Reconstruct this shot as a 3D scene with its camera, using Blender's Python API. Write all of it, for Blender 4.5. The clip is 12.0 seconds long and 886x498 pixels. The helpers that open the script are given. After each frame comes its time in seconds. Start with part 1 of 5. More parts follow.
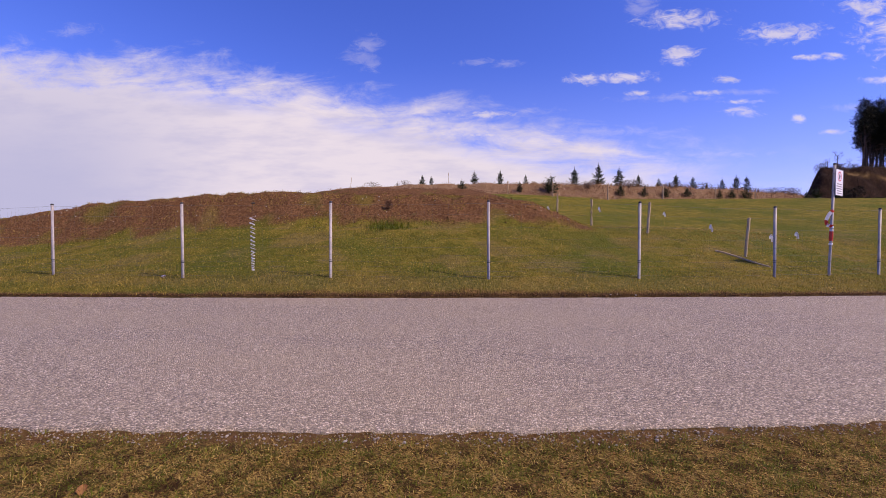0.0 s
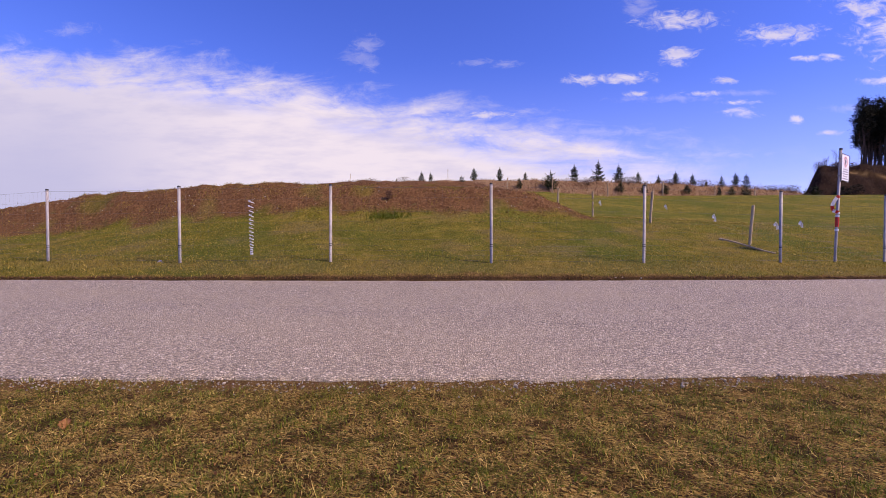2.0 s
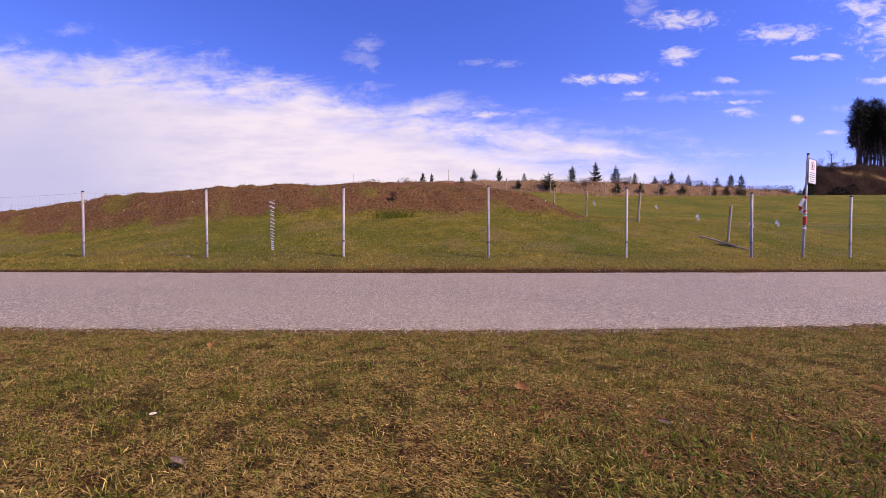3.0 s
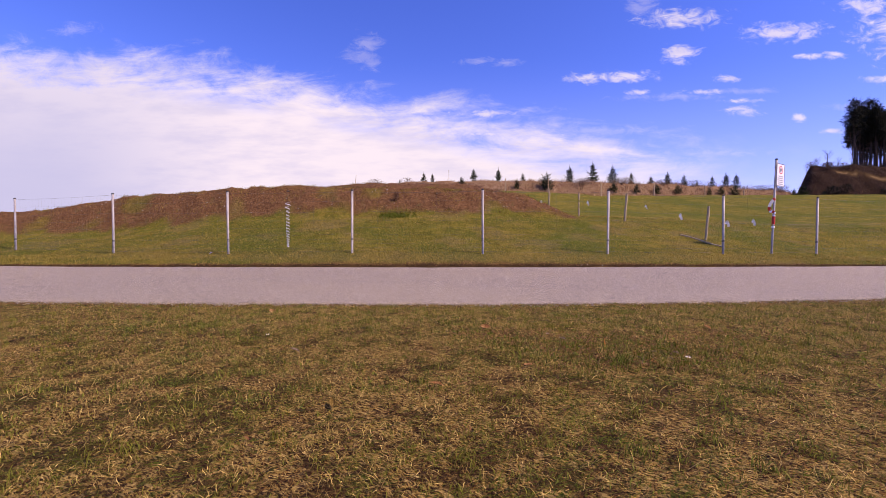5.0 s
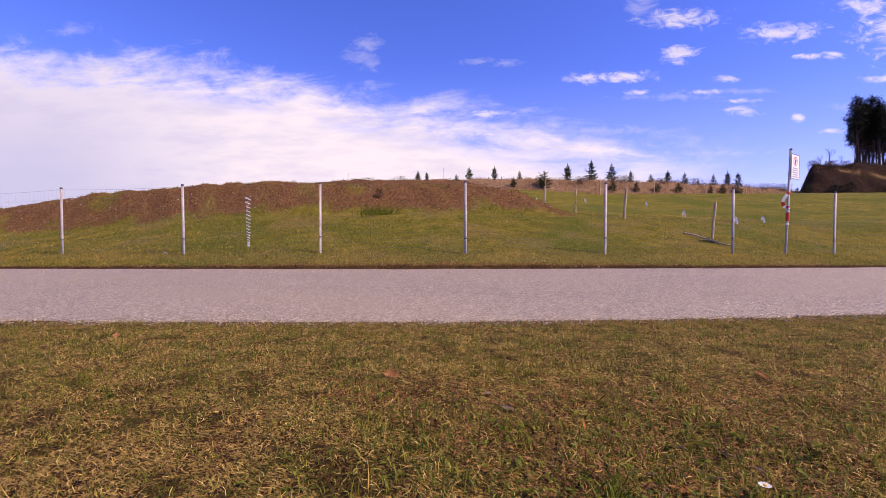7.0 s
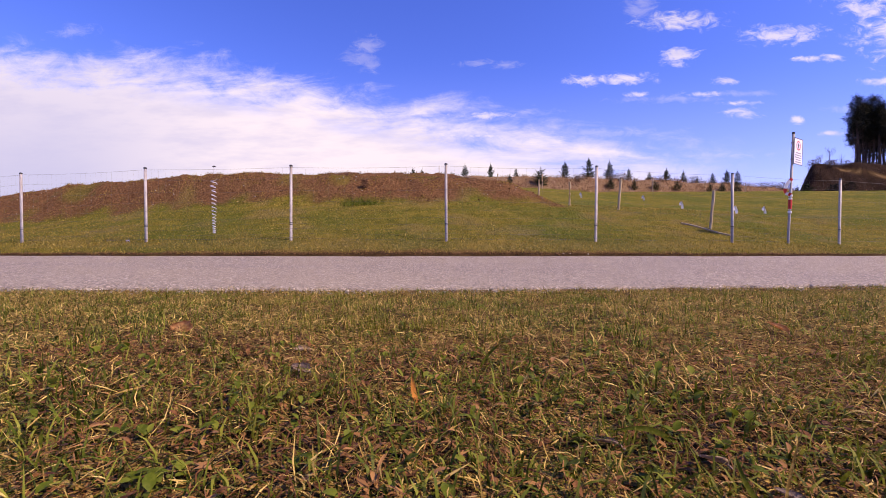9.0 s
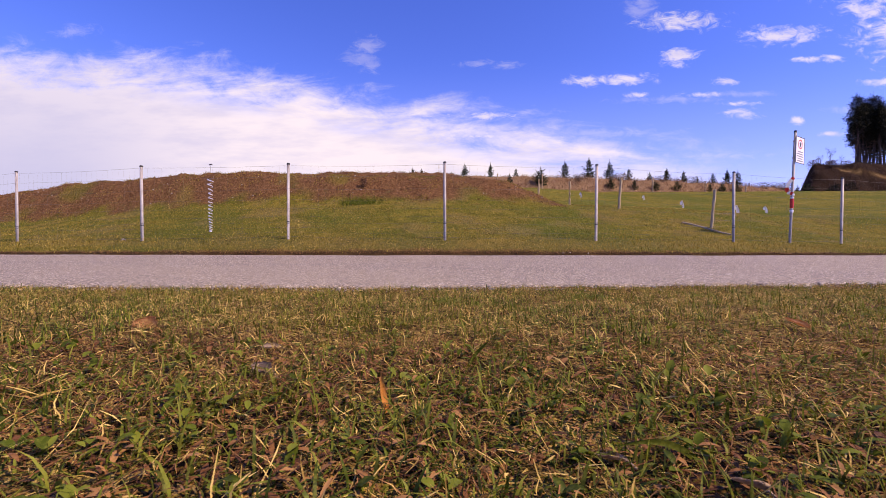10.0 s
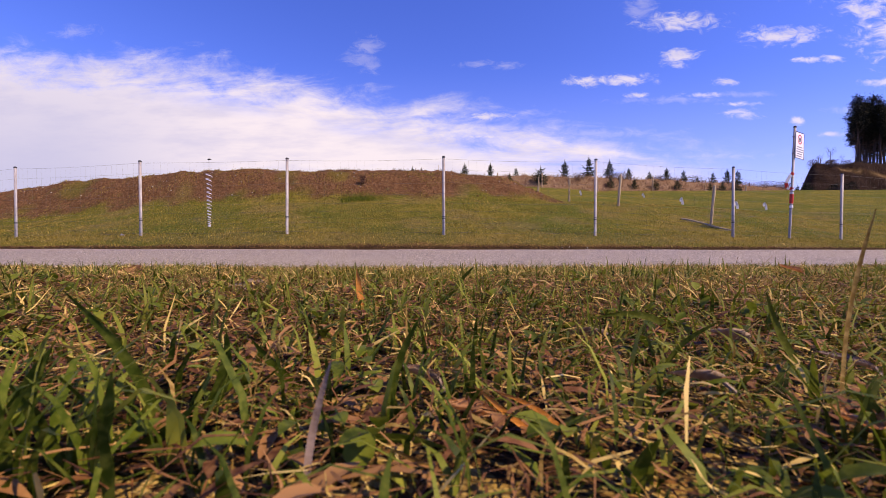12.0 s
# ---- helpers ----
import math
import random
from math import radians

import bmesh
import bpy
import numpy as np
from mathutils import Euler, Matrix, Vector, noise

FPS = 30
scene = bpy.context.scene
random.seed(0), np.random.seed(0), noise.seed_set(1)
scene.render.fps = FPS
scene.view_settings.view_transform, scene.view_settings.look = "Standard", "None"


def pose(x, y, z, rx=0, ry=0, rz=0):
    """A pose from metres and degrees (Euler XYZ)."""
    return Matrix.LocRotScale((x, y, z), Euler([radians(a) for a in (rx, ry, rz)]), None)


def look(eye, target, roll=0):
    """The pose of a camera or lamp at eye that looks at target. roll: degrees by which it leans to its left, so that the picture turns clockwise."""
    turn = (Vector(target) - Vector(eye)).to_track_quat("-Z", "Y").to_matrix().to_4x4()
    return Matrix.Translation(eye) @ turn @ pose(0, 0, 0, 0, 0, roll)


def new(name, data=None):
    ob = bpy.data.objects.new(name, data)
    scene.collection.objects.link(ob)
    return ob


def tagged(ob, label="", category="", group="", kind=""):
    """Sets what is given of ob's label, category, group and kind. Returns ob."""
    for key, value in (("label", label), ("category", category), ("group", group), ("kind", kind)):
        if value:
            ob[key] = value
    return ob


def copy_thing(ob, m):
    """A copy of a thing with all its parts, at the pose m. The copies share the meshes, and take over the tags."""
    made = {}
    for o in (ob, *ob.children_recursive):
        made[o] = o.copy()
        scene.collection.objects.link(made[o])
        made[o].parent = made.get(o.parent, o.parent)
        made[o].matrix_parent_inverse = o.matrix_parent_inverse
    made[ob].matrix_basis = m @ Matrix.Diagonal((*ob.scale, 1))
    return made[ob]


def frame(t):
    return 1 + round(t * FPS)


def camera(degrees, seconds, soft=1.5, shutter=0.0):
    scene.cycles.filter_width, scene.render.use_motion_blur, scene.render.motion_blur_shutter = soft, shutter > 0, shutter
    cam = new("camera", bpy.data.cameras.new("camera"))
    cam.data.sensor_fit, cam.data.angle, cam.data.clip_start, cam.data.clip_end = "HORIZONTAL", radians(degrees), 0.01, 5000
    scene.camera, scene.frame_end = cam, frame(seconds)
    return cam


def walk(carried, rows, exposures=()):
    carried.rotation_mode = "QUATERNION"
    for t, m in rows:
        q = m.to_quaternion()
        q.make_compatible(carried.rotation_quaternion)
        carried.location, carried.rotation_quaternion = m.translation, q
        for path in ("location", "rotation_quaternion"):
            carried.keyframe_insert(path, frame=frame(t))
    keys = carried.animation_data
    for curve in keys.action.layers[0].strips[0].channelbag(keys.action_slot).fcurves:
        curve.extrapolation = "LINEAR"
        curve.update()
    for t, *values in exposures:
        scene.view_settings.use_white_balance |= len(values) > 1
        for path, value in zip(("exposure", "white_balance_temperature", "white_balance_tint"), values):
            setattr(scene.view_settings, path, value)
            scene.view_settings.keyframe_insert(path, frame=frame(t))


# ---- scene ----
# The camera: one lens, held level, lowered and slid over a roadside lawn.
cam = camera(93.0, 12.0, soft=0.55)
cam.data.dof.use_dof, cam.data.dof.focus_distance, cam.data.dof.aperture_fstop = True, 3.0, 24.0
ROWS = [
    (0.0, 1.055, 0.309, 0.975, 2.97, -1.10, 0.00),
    (0.5, 1.030, 0.322, 0.675, 2.92, -1.05, -0.02),
    (1.0, 0.978, 0.396, 0.491, 2.85, -1.02, -0.05),
    (1.5, 0.992, 0.459, 0.529, 2.83, -1.05, -0.04),
    (2.0, 0.988, 0.430, 0.663, 2.79, -1.06, -0.03),
    (2.5, 0.951, 0.027, 0.664, 2.76, -1.04, -0.04),
    (3.0, 1.001, -0.435, 0.601, 2.85, -1.08, -0.03),
    (3.2, 0.992, -0.590, 0.603, 2.87, -1.09, -0.03),
    (4.8, 1.061, -1.453, 0.582, 2.97, -1.20, -0.02),
    (5.0, 1.093, -1.362, 0.573, 2.98, -1.22, -0.02),
    (5.5, 1.154, -1.036, 0.602, 2.99, -1.18, -0.03),
    (6.0, 1.231, -0.840, 0.586, 2.95, -1.19, 0.01),
    (6.5, 1.351, -0.572, 0.583, 2.95, -1.18, 0.01),
    (7.0, 1.476, -0.347, 0.537, 2.92, -1.19, 0.04),
    (7.2, 1.512, -0.267, 0.498, 2.92, -1.17, 0.03),
    (8.8, 1.824, 0.208, 0.284, 2.89, -1.00, -0.04),
    (9.0, 1.840, 0.231, 0.250, 2.88, -0.98, -0.04),
    (9.5, 1.864, 0.285, 0.210, 2.89, -0.98, -0.05),
    (10.0, 1.861, 0.310, 0.226, 2.88, -0.94, -0.08),
    (10.5, 1.854, 0.322, 0.202, 2.91, -0.92, -0.08),
    (11.0, 1.854, 0.302, 0.153, 2.88, -0.91, -0.10),
    (11.5, 1.861, 0.309, 0.149, 2.87, -0.88, -0.10),
    (12.0, 1.883, 0.321, 0.120, 2.90, -0.89, -0.07),
]
walk(cam, [(t, pose(x, y, z, 90 + pitch, roll, yaw)) for t, x, y, z, yaw, pitch, roll in ROWS],
     exposures=[(0.0, 0.02, 8000, 24), (3.0, 0.2, 8000, 26), (5.0, 0.26, 8200, 27), (9.0, 0.33, 8350, 26), (12.0, 0.25, 8400, 23)])

# ---- light: a sunny spring day, high sun from the right, broken cloud ----
SUN_AZ, SUN_EL = 111.0, 47.0      # degrees from straight ahead (+y), to the right positive
sun = new("sun", bpy.data.lights.new("sun", "SUN"))
sun.data.energy, sun.data.angle, sun.data.color = 5.0, radians(0.55), (1.0, 0.91, 0.76)
to_sun = Vector((math.sin(radians(SUN_AZ)) * math.cos(radians(SUN_EL)), math.cos(radians(SUN_AZ)) * math.cos(radians(SUN_EL)), math.sin(radians(SUN_EL))))
sun.matrix_world = look(to_sun * 50, (0, 0, 0))


class Graph:
    """A small way to write node trees."""

    def __init__(self, tree):
        self.tree = tree
        tree.nodes.clear()

    def node(self, kind, out=0, **given):
        n = self.tree.nodes.new(kind)
        for key, value in given.items():
            if key.startswith("i_"):
                k = key[2:]
                k = int(k) if k.isdigit() else k.replace("_", " ")
                sock = n.inputs[k]
                if isinstance(value, bpy.types.NodeSocket):
                    self.tree.links.new(value, sock)
                else:
                    sock.default_value = value
            else:
                setattr(n, key, value)
        return n.outputs[out]

    def math(self, op, a, b=0.0, c=0.0, clamp=False):
        return self.node("ShaderNodeMath", operation=op, use_clamp=clamp, i_0=a, i_1=b, i_2=c)

    def vec(self, op, a, b=(0, 0, 0), out=0):
        return self.node("ShaderNodeVectorMath", out, operation=op, i_0=a, i_1=b)

    def noise(self, scale, vector, detail=4.0, rough=0.6, distortion=0.0):
        return self.node("ShaderNodeTexNoise", 0, i_Scale=scale, i_Vector=vector, i_Detail=detail, i_Roughness=rough, i_Distortion=distortion)

    def smooth(self, value, lo, hi, a=0.0, b=1.0):
        return self.node("ShaderNodeMapRange", interpolation_type="SMOOTHSTEP", i_Value=value, i_1=lo, i_2=hi, i_3=a, i_4=b)

    def mix(self, f, a, b, blend="MIX"):
        n = self.tree.nodes.new("ShaderNodeMix")
        n.data_type, n.blend_type = "RGBA", blend
        for k, v in ((0, f), (6, a), (7, b)):
            if isinstance(v, bpy.types.NodeSocket):
                self.tree.links.new(v, n.inputs[k])
            else:
                n.inputs[k].default_value = (*v, 1.0) if isinstance(v, tuple) and len(v) == 3 else v
        return n.outputs[2]

    def ramp(self, value, *stops):
        n = self.tree.nodes.new("ShaderNodeValToRGB")
        self.tree.links.new(value, n.inputs[0])
        e = n.color_ramp.elements
        while len(e) < len(stops):
            e.new(0.5)
        for el, (p, c) in zip(e, stops):
            el.position, el.color = p, (*c, 1.0)
        return n.outputs[0]


def make_sky():
    w = bpy.data.worlds.new("sky")
    scene.world = w
    w.use_nodes = True
    g = Graph(w.node_tree)
    sky = g.node("ShaderNodeTexSky", sky_type="NISHITA", sun_disc=False, sun_elevation=radians(SUN_EL), sun_rotation=radians(SUN_AZ), altitude=500.0, air_density=1.0, dust_density=0.4, ozone_density=3.0)
    sky = g.node("ShaderNodeHueSaturation", i_Saturation=SKY_SAT, i_Color=sky, i_Hue=SKY_HUE)
    sky = g.mix(1.0, sky, SKY_TINT, "MULTIPLY")
    way = g.node("ShaderNodeTexCoord", 0)
    sep = g.tree.nodes.new("ShaderNodeSeparateXYZ")
    g.tree.links.new(way, sep.inputs[0])
    ahead = g.math("MAXIMUM", sep.outputs[1], 0.06)
    u = g.math("ADD", g.math("DIVIDE", sep.outputs[0], ahead), 0.051)
    v = g.math("DIVIDE", sep.outputs[2], ahead)
    uv = g.node("ShaderNodeCombineXYZ", i_0=u, i_1=v, i_2=0.0)
    # the long bank of cloud, torn along its upper edge, lower towards the right
    tilt = g.node("ShaderNodeMapping", i_Vector=uv, i_Rotation=(0, 0, 0.2), i_Scale=(1.5, 6.5, 1.0))
    streak = g.noise(1.9, tilt, 7.0, 0.6, 0.5)
    fine = g.noise(10.0, g.vec("MULTIPLY", uv, (1.0, 2.2, 1.0)), 7.0, 0.68, 0.5)
    grey = lambda k: (k, k, k)
    along = g.math("MULTIPLY_ADD", u, 0.5, 0.55, clamp=True)
    rim = g.ramp(along, (0.02, grey(0.475)), (0.13, grey(0.468)), (0.33, grey(0.405)), (0.45, grey(0.352)), (0.55, grey(0.312)), (0.64, grey(0.275)), (0.80, grey(0.222)), (0.9, grey(0.16)))
    under = g.math("SUBTRACT", rim, v)
    body = g.math("ADD", g.math("MULTIPLY_ADD", under, 9.0, 0.42), g.math("MULTIPLY", g.math("SUBTRACT", streak, 0.5), 2.3))
    body = g.math("ADD", body, g.math("MULTIPLY", g.math("SUBTRACT", fine, 0.5), 1.5))
    body = g.smooth(body, 0.05, 1.25)
    body = g.math("MULTIPLY", body, g.smooth(u, 0.40, 0.75, 1.0, 0.15))
    # a thinner, bluer lane inside the bank
    lane = g.smooth(g.math("ABSOLUTE", g.math("SUBTRACT", under, 0.072)), 0.0, 0.045, 0.42, 0.0)
    body = g.math("SUBTRACT", body, g.math("MULTIPLY", g.math("MULTIPLY", lane, g.smooth(streak, 0.66, 0.4)), g.smooth(u, -0.95, -0.4)), clamp=True)
    # torn small clouds: u, v, half width, half height; the thick ones, then the faint ones
    thick = [(0.335, 0.376, 0.05, 0.010), (0.425, 0.378, 0.045, 0.012), (0.54, 0.429, 0.032, 0.02), (0.545, 0.508, 0.075, 0.018),
             (0.77, 0.47, 0.075, 0.017), (0.645, 0.368, 0.026, 0.008), (0.69, 0.294, 0.038, 0.010), (0.60, 0.339, 0.04, 0.006),
             (0.95, 0.523, 0.045, 0.022), (1.03, 0.475, 0.08, 0.06), (1.01, 0.362, 0.04, 0.009), (0.82, 0.415, 0.028, 0.007),
             (0.98, 0.562, 0.1, 0.022), (1.06, 0.41, 0.05, 0.012), (0.45, 0.342, 0.025, 0.006), (0.68, 0.318, 0.03, 0.005), (0.81, 0.277, 0.012, 0.009),
             (0.875, 0.247, 0.02, 0.005), (0.885, 0.418, 0.022, 0.009), (0.10, 0.297, 0.06, 0.009), (0.09, 0.25, 0.05, 0.006)]
    faint = [(-0.18, 0.466, 0.03, 0.024), (-0.17, 0.42, 0.02, 0.016), (0.08, 0.421, 0.03, 0.008), (0.15, 0.415, 0.026, 0.007), (-0.915, 0.52, 0.045, 0.014),
             (0.92, 0.57, 0.2, 0.014), (0.345, 0.254, 0.14, 0.010), (0.62, 0.20, 0.10, 0.008), (0.52, 0.33, 0.09, 0.007), (0.46, 0.545, 0.03, 0.03), (0.66, 0.34, 0.08, 0.006),
             (-0.56, 0.405, 0.05, 0.02), (-0.20, 0.44, 0.035, 0.02), (0.94, 0.30, 0.05, 0.008)]

    def cluster(puffs):
        top = None
        for a, b, rx, ry in puffs:
            d = g.vec("LENGTH", g.vec("MULTIPLY", g.vec("SUBTRACT", uv, (a, b, 0)), (1.15 / rx, 1.25 / ry, 0)), out=1)
            top = d if top is None else g.math("MINIMUM", top, d)
        return top
    wisp = g.noise(26.0, g.vec("MULTIPLY", uv, (1.0, 2.0, 1.0)), 6.0, 0.68, 0.7)
    ragged = g.math("MULTIPLY_ADD", wisp, 5.2, -1.75)
    small = g.math("MULTIPLY", g.smooth(g.math("SUBTRACT", ragged, cluster(thick)), -0.9, 1.1), 0.8)
    small = g.math("MAXIMUM", small, g.math("MULTIPLY", g.smooth(g.math("SUBTRACT", ragged, cluster(faint)), -1.0, 1.2), 0.24))
    cover = g.math("MAXIMUM", body, small)
    shade = g.mix(g.smooth(g.noise(3.0, tilt, 4.0), 0.3, 0.6), (5.5, 6.1, 8.6), (6.9, 7.4, 9.2))
    shade = g.mix(g.math("MULTIPLY", g.smooth(u, -0.4, -1.0), g.smooth(v, 0.5, 0.12, 0.35, 0.95)), shade, (4.2, 5.0, 8.0))
    # haze near the horizon to the side of the sun
    low = g.math("MULTIPLY", g.smooth(v, 0.0, 0.44, 1.0, 0.0), 0.3)
    sky = g.mix(low, sky, (5.0, 5.9, 10.6))
    colour = g.mix(cover, sky, shade)
    bg = g.node("ShaderNodeBackground", i_Color=colour, i_Strength=0.1)
    g.tree.links.new(bg, g.tree.nodes.new("ShaderNodeOutputWorld").inputs[0])


SKY_SAT, SKY_HUE, SKY_TINT = 1.25, 0.505, (1.1, 1.18, 2.35)
make_sky()


# ---- materials ----
def material(name, build, rough=0.9, spec=0.3, metal=0.0, thin=0.0):
    """build(g, place) gives (colour, height or None, bump strength)."""
    m = bpy.data.materials.new(name)
    m.use_nodes = True
    g = Graph(m.node_tree)
    place = g.node("ShaderNodeNewGeometry", 0)
    colour, height, strength, *more = build(g, place)
    b = g.tree.nodes.new("ShaderNodeBsdfPrincipled")
    for key, val in (("Base Color", colour), ("Roughness", more[0] if more else rough), ("Metallic", metal), ("Specular IOR Level", spec)):
        if isinstance(val, bpy.types.NodeSocket):
            g.tree.links.new(val, b.inputs[key])
        else:
            b.inputs[key].default_value = (*val, 1.0) if isinstance(val, tuple) else val
    if height is not None:
        g.tree.links.new(g.node("ShaderNodeBump", i_Strength=strength[0], i_Distance=strength[1], i_Height=height), b.inputs["Normal"])
    end = b.outputs[0]
    if thin:        # leaves let light through
        end = g.node("ShaderNodeMixShader", i_0=thin, i_1=end, i_2=g.node("ShaderNodeBsdfTranslucent", i_Color=colour))
    g.tree.links.new(end, g.tree.nodes.new("ShaderNodeOutputMaterial").inputs[0])
    return m


def ground_look(g, p):
    soil = g.node("ShaderNodeAttribute", 2, attribute_name="soil")
    dry = g.node("ShaderNodeAttribute", 2, attribute_name="dry")
    lawn = g.node("ShaderNodeAttribute", 2, attribute_name="lawn")
    humus_and_shade = g.node("ShaderNodeAttribute", 2, attribute_name="humus_and_shade")
    flat = g.vec("MULTIPLY", p, (1.0, 1.0, 0.6))
    big, mid, fine, hair = g.noise(0.35, flat, 3.0), g.noise(2.2, flat, 5.0, 0.7), g.noise(14.0, flat, 5.0, 0.75), g.noise(70.0, flat, 3.0, 0.7)
    grass = g.ramp(mid, (0.3, (0.045, 0.054, 0.006)), (0.5, (0.125, 0.11, 0.013)), (0.7, (0.25, 0.18, 0.036)))
    grass = g.mix(g.smooth(big, 0.4, 0.66), grass, (0.062, 0.085, 0.008))
    grass = g.mix(g.smooth(fine, 0.45, 0.75), grass, (0.22, 0.17, 0.042))
    grass = g.mix(g.smooth(hair, 0.55, 0.32, 0.0, 0.55), grass, (0.035, 0.048, 0.012))
    earth = g.ramp(fine, (0.25, (0.035, 0.016, 0.007)), (0.5, (0.12, 0.058, 0.026)), (0.75, (0.27, 0.15, 0.072)))
    earth = g.mix(g.smooth(mid, 0.55, 0.72, 0.0, 0.6), earth, (0.085, 0.085, 0.028))
    earth = g.mix(g.smooth(hair, 0.6, 0.75, 0.0, 0.5), earth, (0.3, 0.2, 0.12))
    straw = g.ramp(fine, (0.25, (0.085, 0.042, 0.024)), (0.55, (0.25, 0.16, 0.09)), (0.8, (0.46, 0.34, 0.22)))
    straw = g.mix(g.smooth(mid, 0.45, 0.65, 0.0, 0.65), straw, (0.15, 0.075, 0.042))
    # a felt of criss-cross fibres over dark crumbly humus, gap shade painted in
    warp = g.vec("ADD", p, g.vec("MULTIPLY", g.node("ShaderNodeTexNoise", 1, i_Scale=22.0, i_Vector=p, i_Detail=2.0), (0.035, 0.035, 0.0)))

    def fibres(turn, across, along, lo, hi):
        v = g.node("ShaderNodeVectorRotate", rotation_type="Z_AXIS", i_Vector=warp, i_Angle=turn)
        return g.smooth(g.noise(1.0, g.vec("MULTIPLY", v, (across, along, 60.0)), 2.0, 0.55), lo, hi)
    worn = g.noise(7.0, p, 5.0, 0.75)
    lush = g.noise(6.0, p, 5.0, 0.72)
    # lowest stop near black: shade between the fibres put into the colour
    shaded_thatch = g.ramp(g.noise(130.0, p, 3.0, 0.7), (0.35, (0.010, 0.004, 0.002)), (0.6, (0.045, 0.021, 0.009)), (0.8, (0.12, 0.066, 0.03)))
    for turn, colour, gate in ((0.3, (0.14, 0.066, 0.02), 1.0), (1.45, (0.22, 0.13, 0.036), 1.0), (2.5, (0.26, 0.165, 0.045), 1.0), (0.95, (0.07, 0.085, 0.010), 0.0), (2.05, (0.33, 0.225, 0.075), 1.0)):
        f = fibres(turn, 210.0, 42.0, 0.53, 0.6)
        f = g.math("MULTIPLY", f, g.smooth(worn, 0.6, 0.44, 0.12, 1.0) if gate else g.smooth(lush, 0.38, 0.58))
        shaded_thatch = g.mix(f, shaded_thatch, colour)
    shaded_thatch = g.mix(g.smooth(lush, 0.52, 0.68, 0.0, 0.35), shaded_thatch, (0.045, 0.058, 0.008))
    c = g.mix(lawn, grass, shaded_thatch)
    c = g.mix(dry, c, straw)
    c = g.mix(soil, c, earth)
    # dark hillside earth, and the painted shade line along the verge's foot
    c = g.mix(humus_and_shade, c, g.ramp(mid, (0.3, (0.012, 0.007, 0.005)), (0.6, (0.028, 0.015, 0.010)), (0.8, (0.05, 0.028, 0.018))))
    h = g.math("ADD", g.math("MULTIPLY", fine, 1.0), g.math("MULTIPLY", hair, 0.35))
    return c, h, (0.9, 0.06)


def asphalt_look(g, p):
    big = g.noise(0.5, g.vec("MULTIPLY", p, (0.35, 1.0, 1.0)), 4.0)
    mid = g.noise(5.0, p, 5.0, 0.7)
    chips = g.tree.nodes.new("ShaderNodeTexVoronoi")
    chips.inputs["Scale"].default_value = 100.0
    g.tree.links.new(p, chips.inputs["Vector"])
    sep = g.tree.nodes.new("ShaderNodeSeparateXYZ")
    g.tree.links.new(chips.outputs["Color"], sep.inputs[0])
    c = g.ramp(sep.outputs[0], (0.0, (0.085, 0.07, 0.05)), (0.3, (0.29, 0.234, 0.165)), (0.7, (0.5, 0.405, 0.29)), (0.9, (0.66, 0.55, 0.41)), (1.0, (0.9, 0.8, 0.66)))
    c = g.mix(g.smooth(chips.outputs["Distance"], 0.35, 0.7, 0.0, 0.7), c, (0.085, 0.075, 0.078))
    c = g.mix(g.smooth(big, 0.38, 0.62, 0.0, 0.3), c, (0.40, 0.32, 0.21))
    c = g.mix(g.smooth(mid, 0.5, 0.75, 0.0, 0.22), c, (0.15, 0.125, 0.09))
    # fine cracks
    crack = g.tree.nodes.new("ShaderNodeTexVoronoi")
    crack.feature = "DISTANCE_TO_EDGE"
    crack.inputs["Scale"].default_value = 0.55
    g.tree.links.new(g.vec("ADD", g.vec("MULTIPLY", p, (0.6, 1.2, 1.0)), g.vec("MULTIPLY", g.node("ShaderNodeTexNoise", 1, i_Scale=2.0, i_Vector=p, i_Detail=5.0), (0.5, 0.5, 0.0))), crack.inputs["Vector"])
    line = g.math("MULTIPLY", g.smooth(crack.outputs[0], 0.0035, 0.0, 0.0, 0.75), g.smooth(g.noise(0.8, p), 0.5, 0.62))
    c = g.mix(line, c, (0.05, 0.045, 0.045))
    h = g.math("SUBTRACT", g.math("MULTIPLY", sep.outputs[1], 0.5), chips.outputs["Distance"])
    return c, h, (0.9, 0.012), 0.65


def blade_look(lo, mid, hi, patch=None):
    def build(g, p):
        one = g.node("ShaderNodeNewGeometry", 8)
        c = g.ramp(one, (0.15, lo), (0.55, mid), (0.8, tuple(0.5 * (a + b) for a, b in zip(mid, hi))), (1.0, hi))
        if patch:
            c = g.mix(g.smooth(g.noise(1.3, p, 3.0), 0.42, 0.62, 0.0, 0.75), c, patch)
        c = g.mix(g.smooth(g.noise(240.0, p, 2.0), 0.4, 0.7, 0.0, 0.35), c, hi)
        return c, None, None
    return build


def plain_look(a, b, scale=20.0, stretch=(1, 1, 1), bump=(0.3, 0.01)):
    def build(g, p):
        n = g.noise(scale, g.vec("MULTIPLY", p, stretch), 5.0, 0.65)
        return g.ramp(n, (0.3, a), (0.7, b)), n, bump
    return build


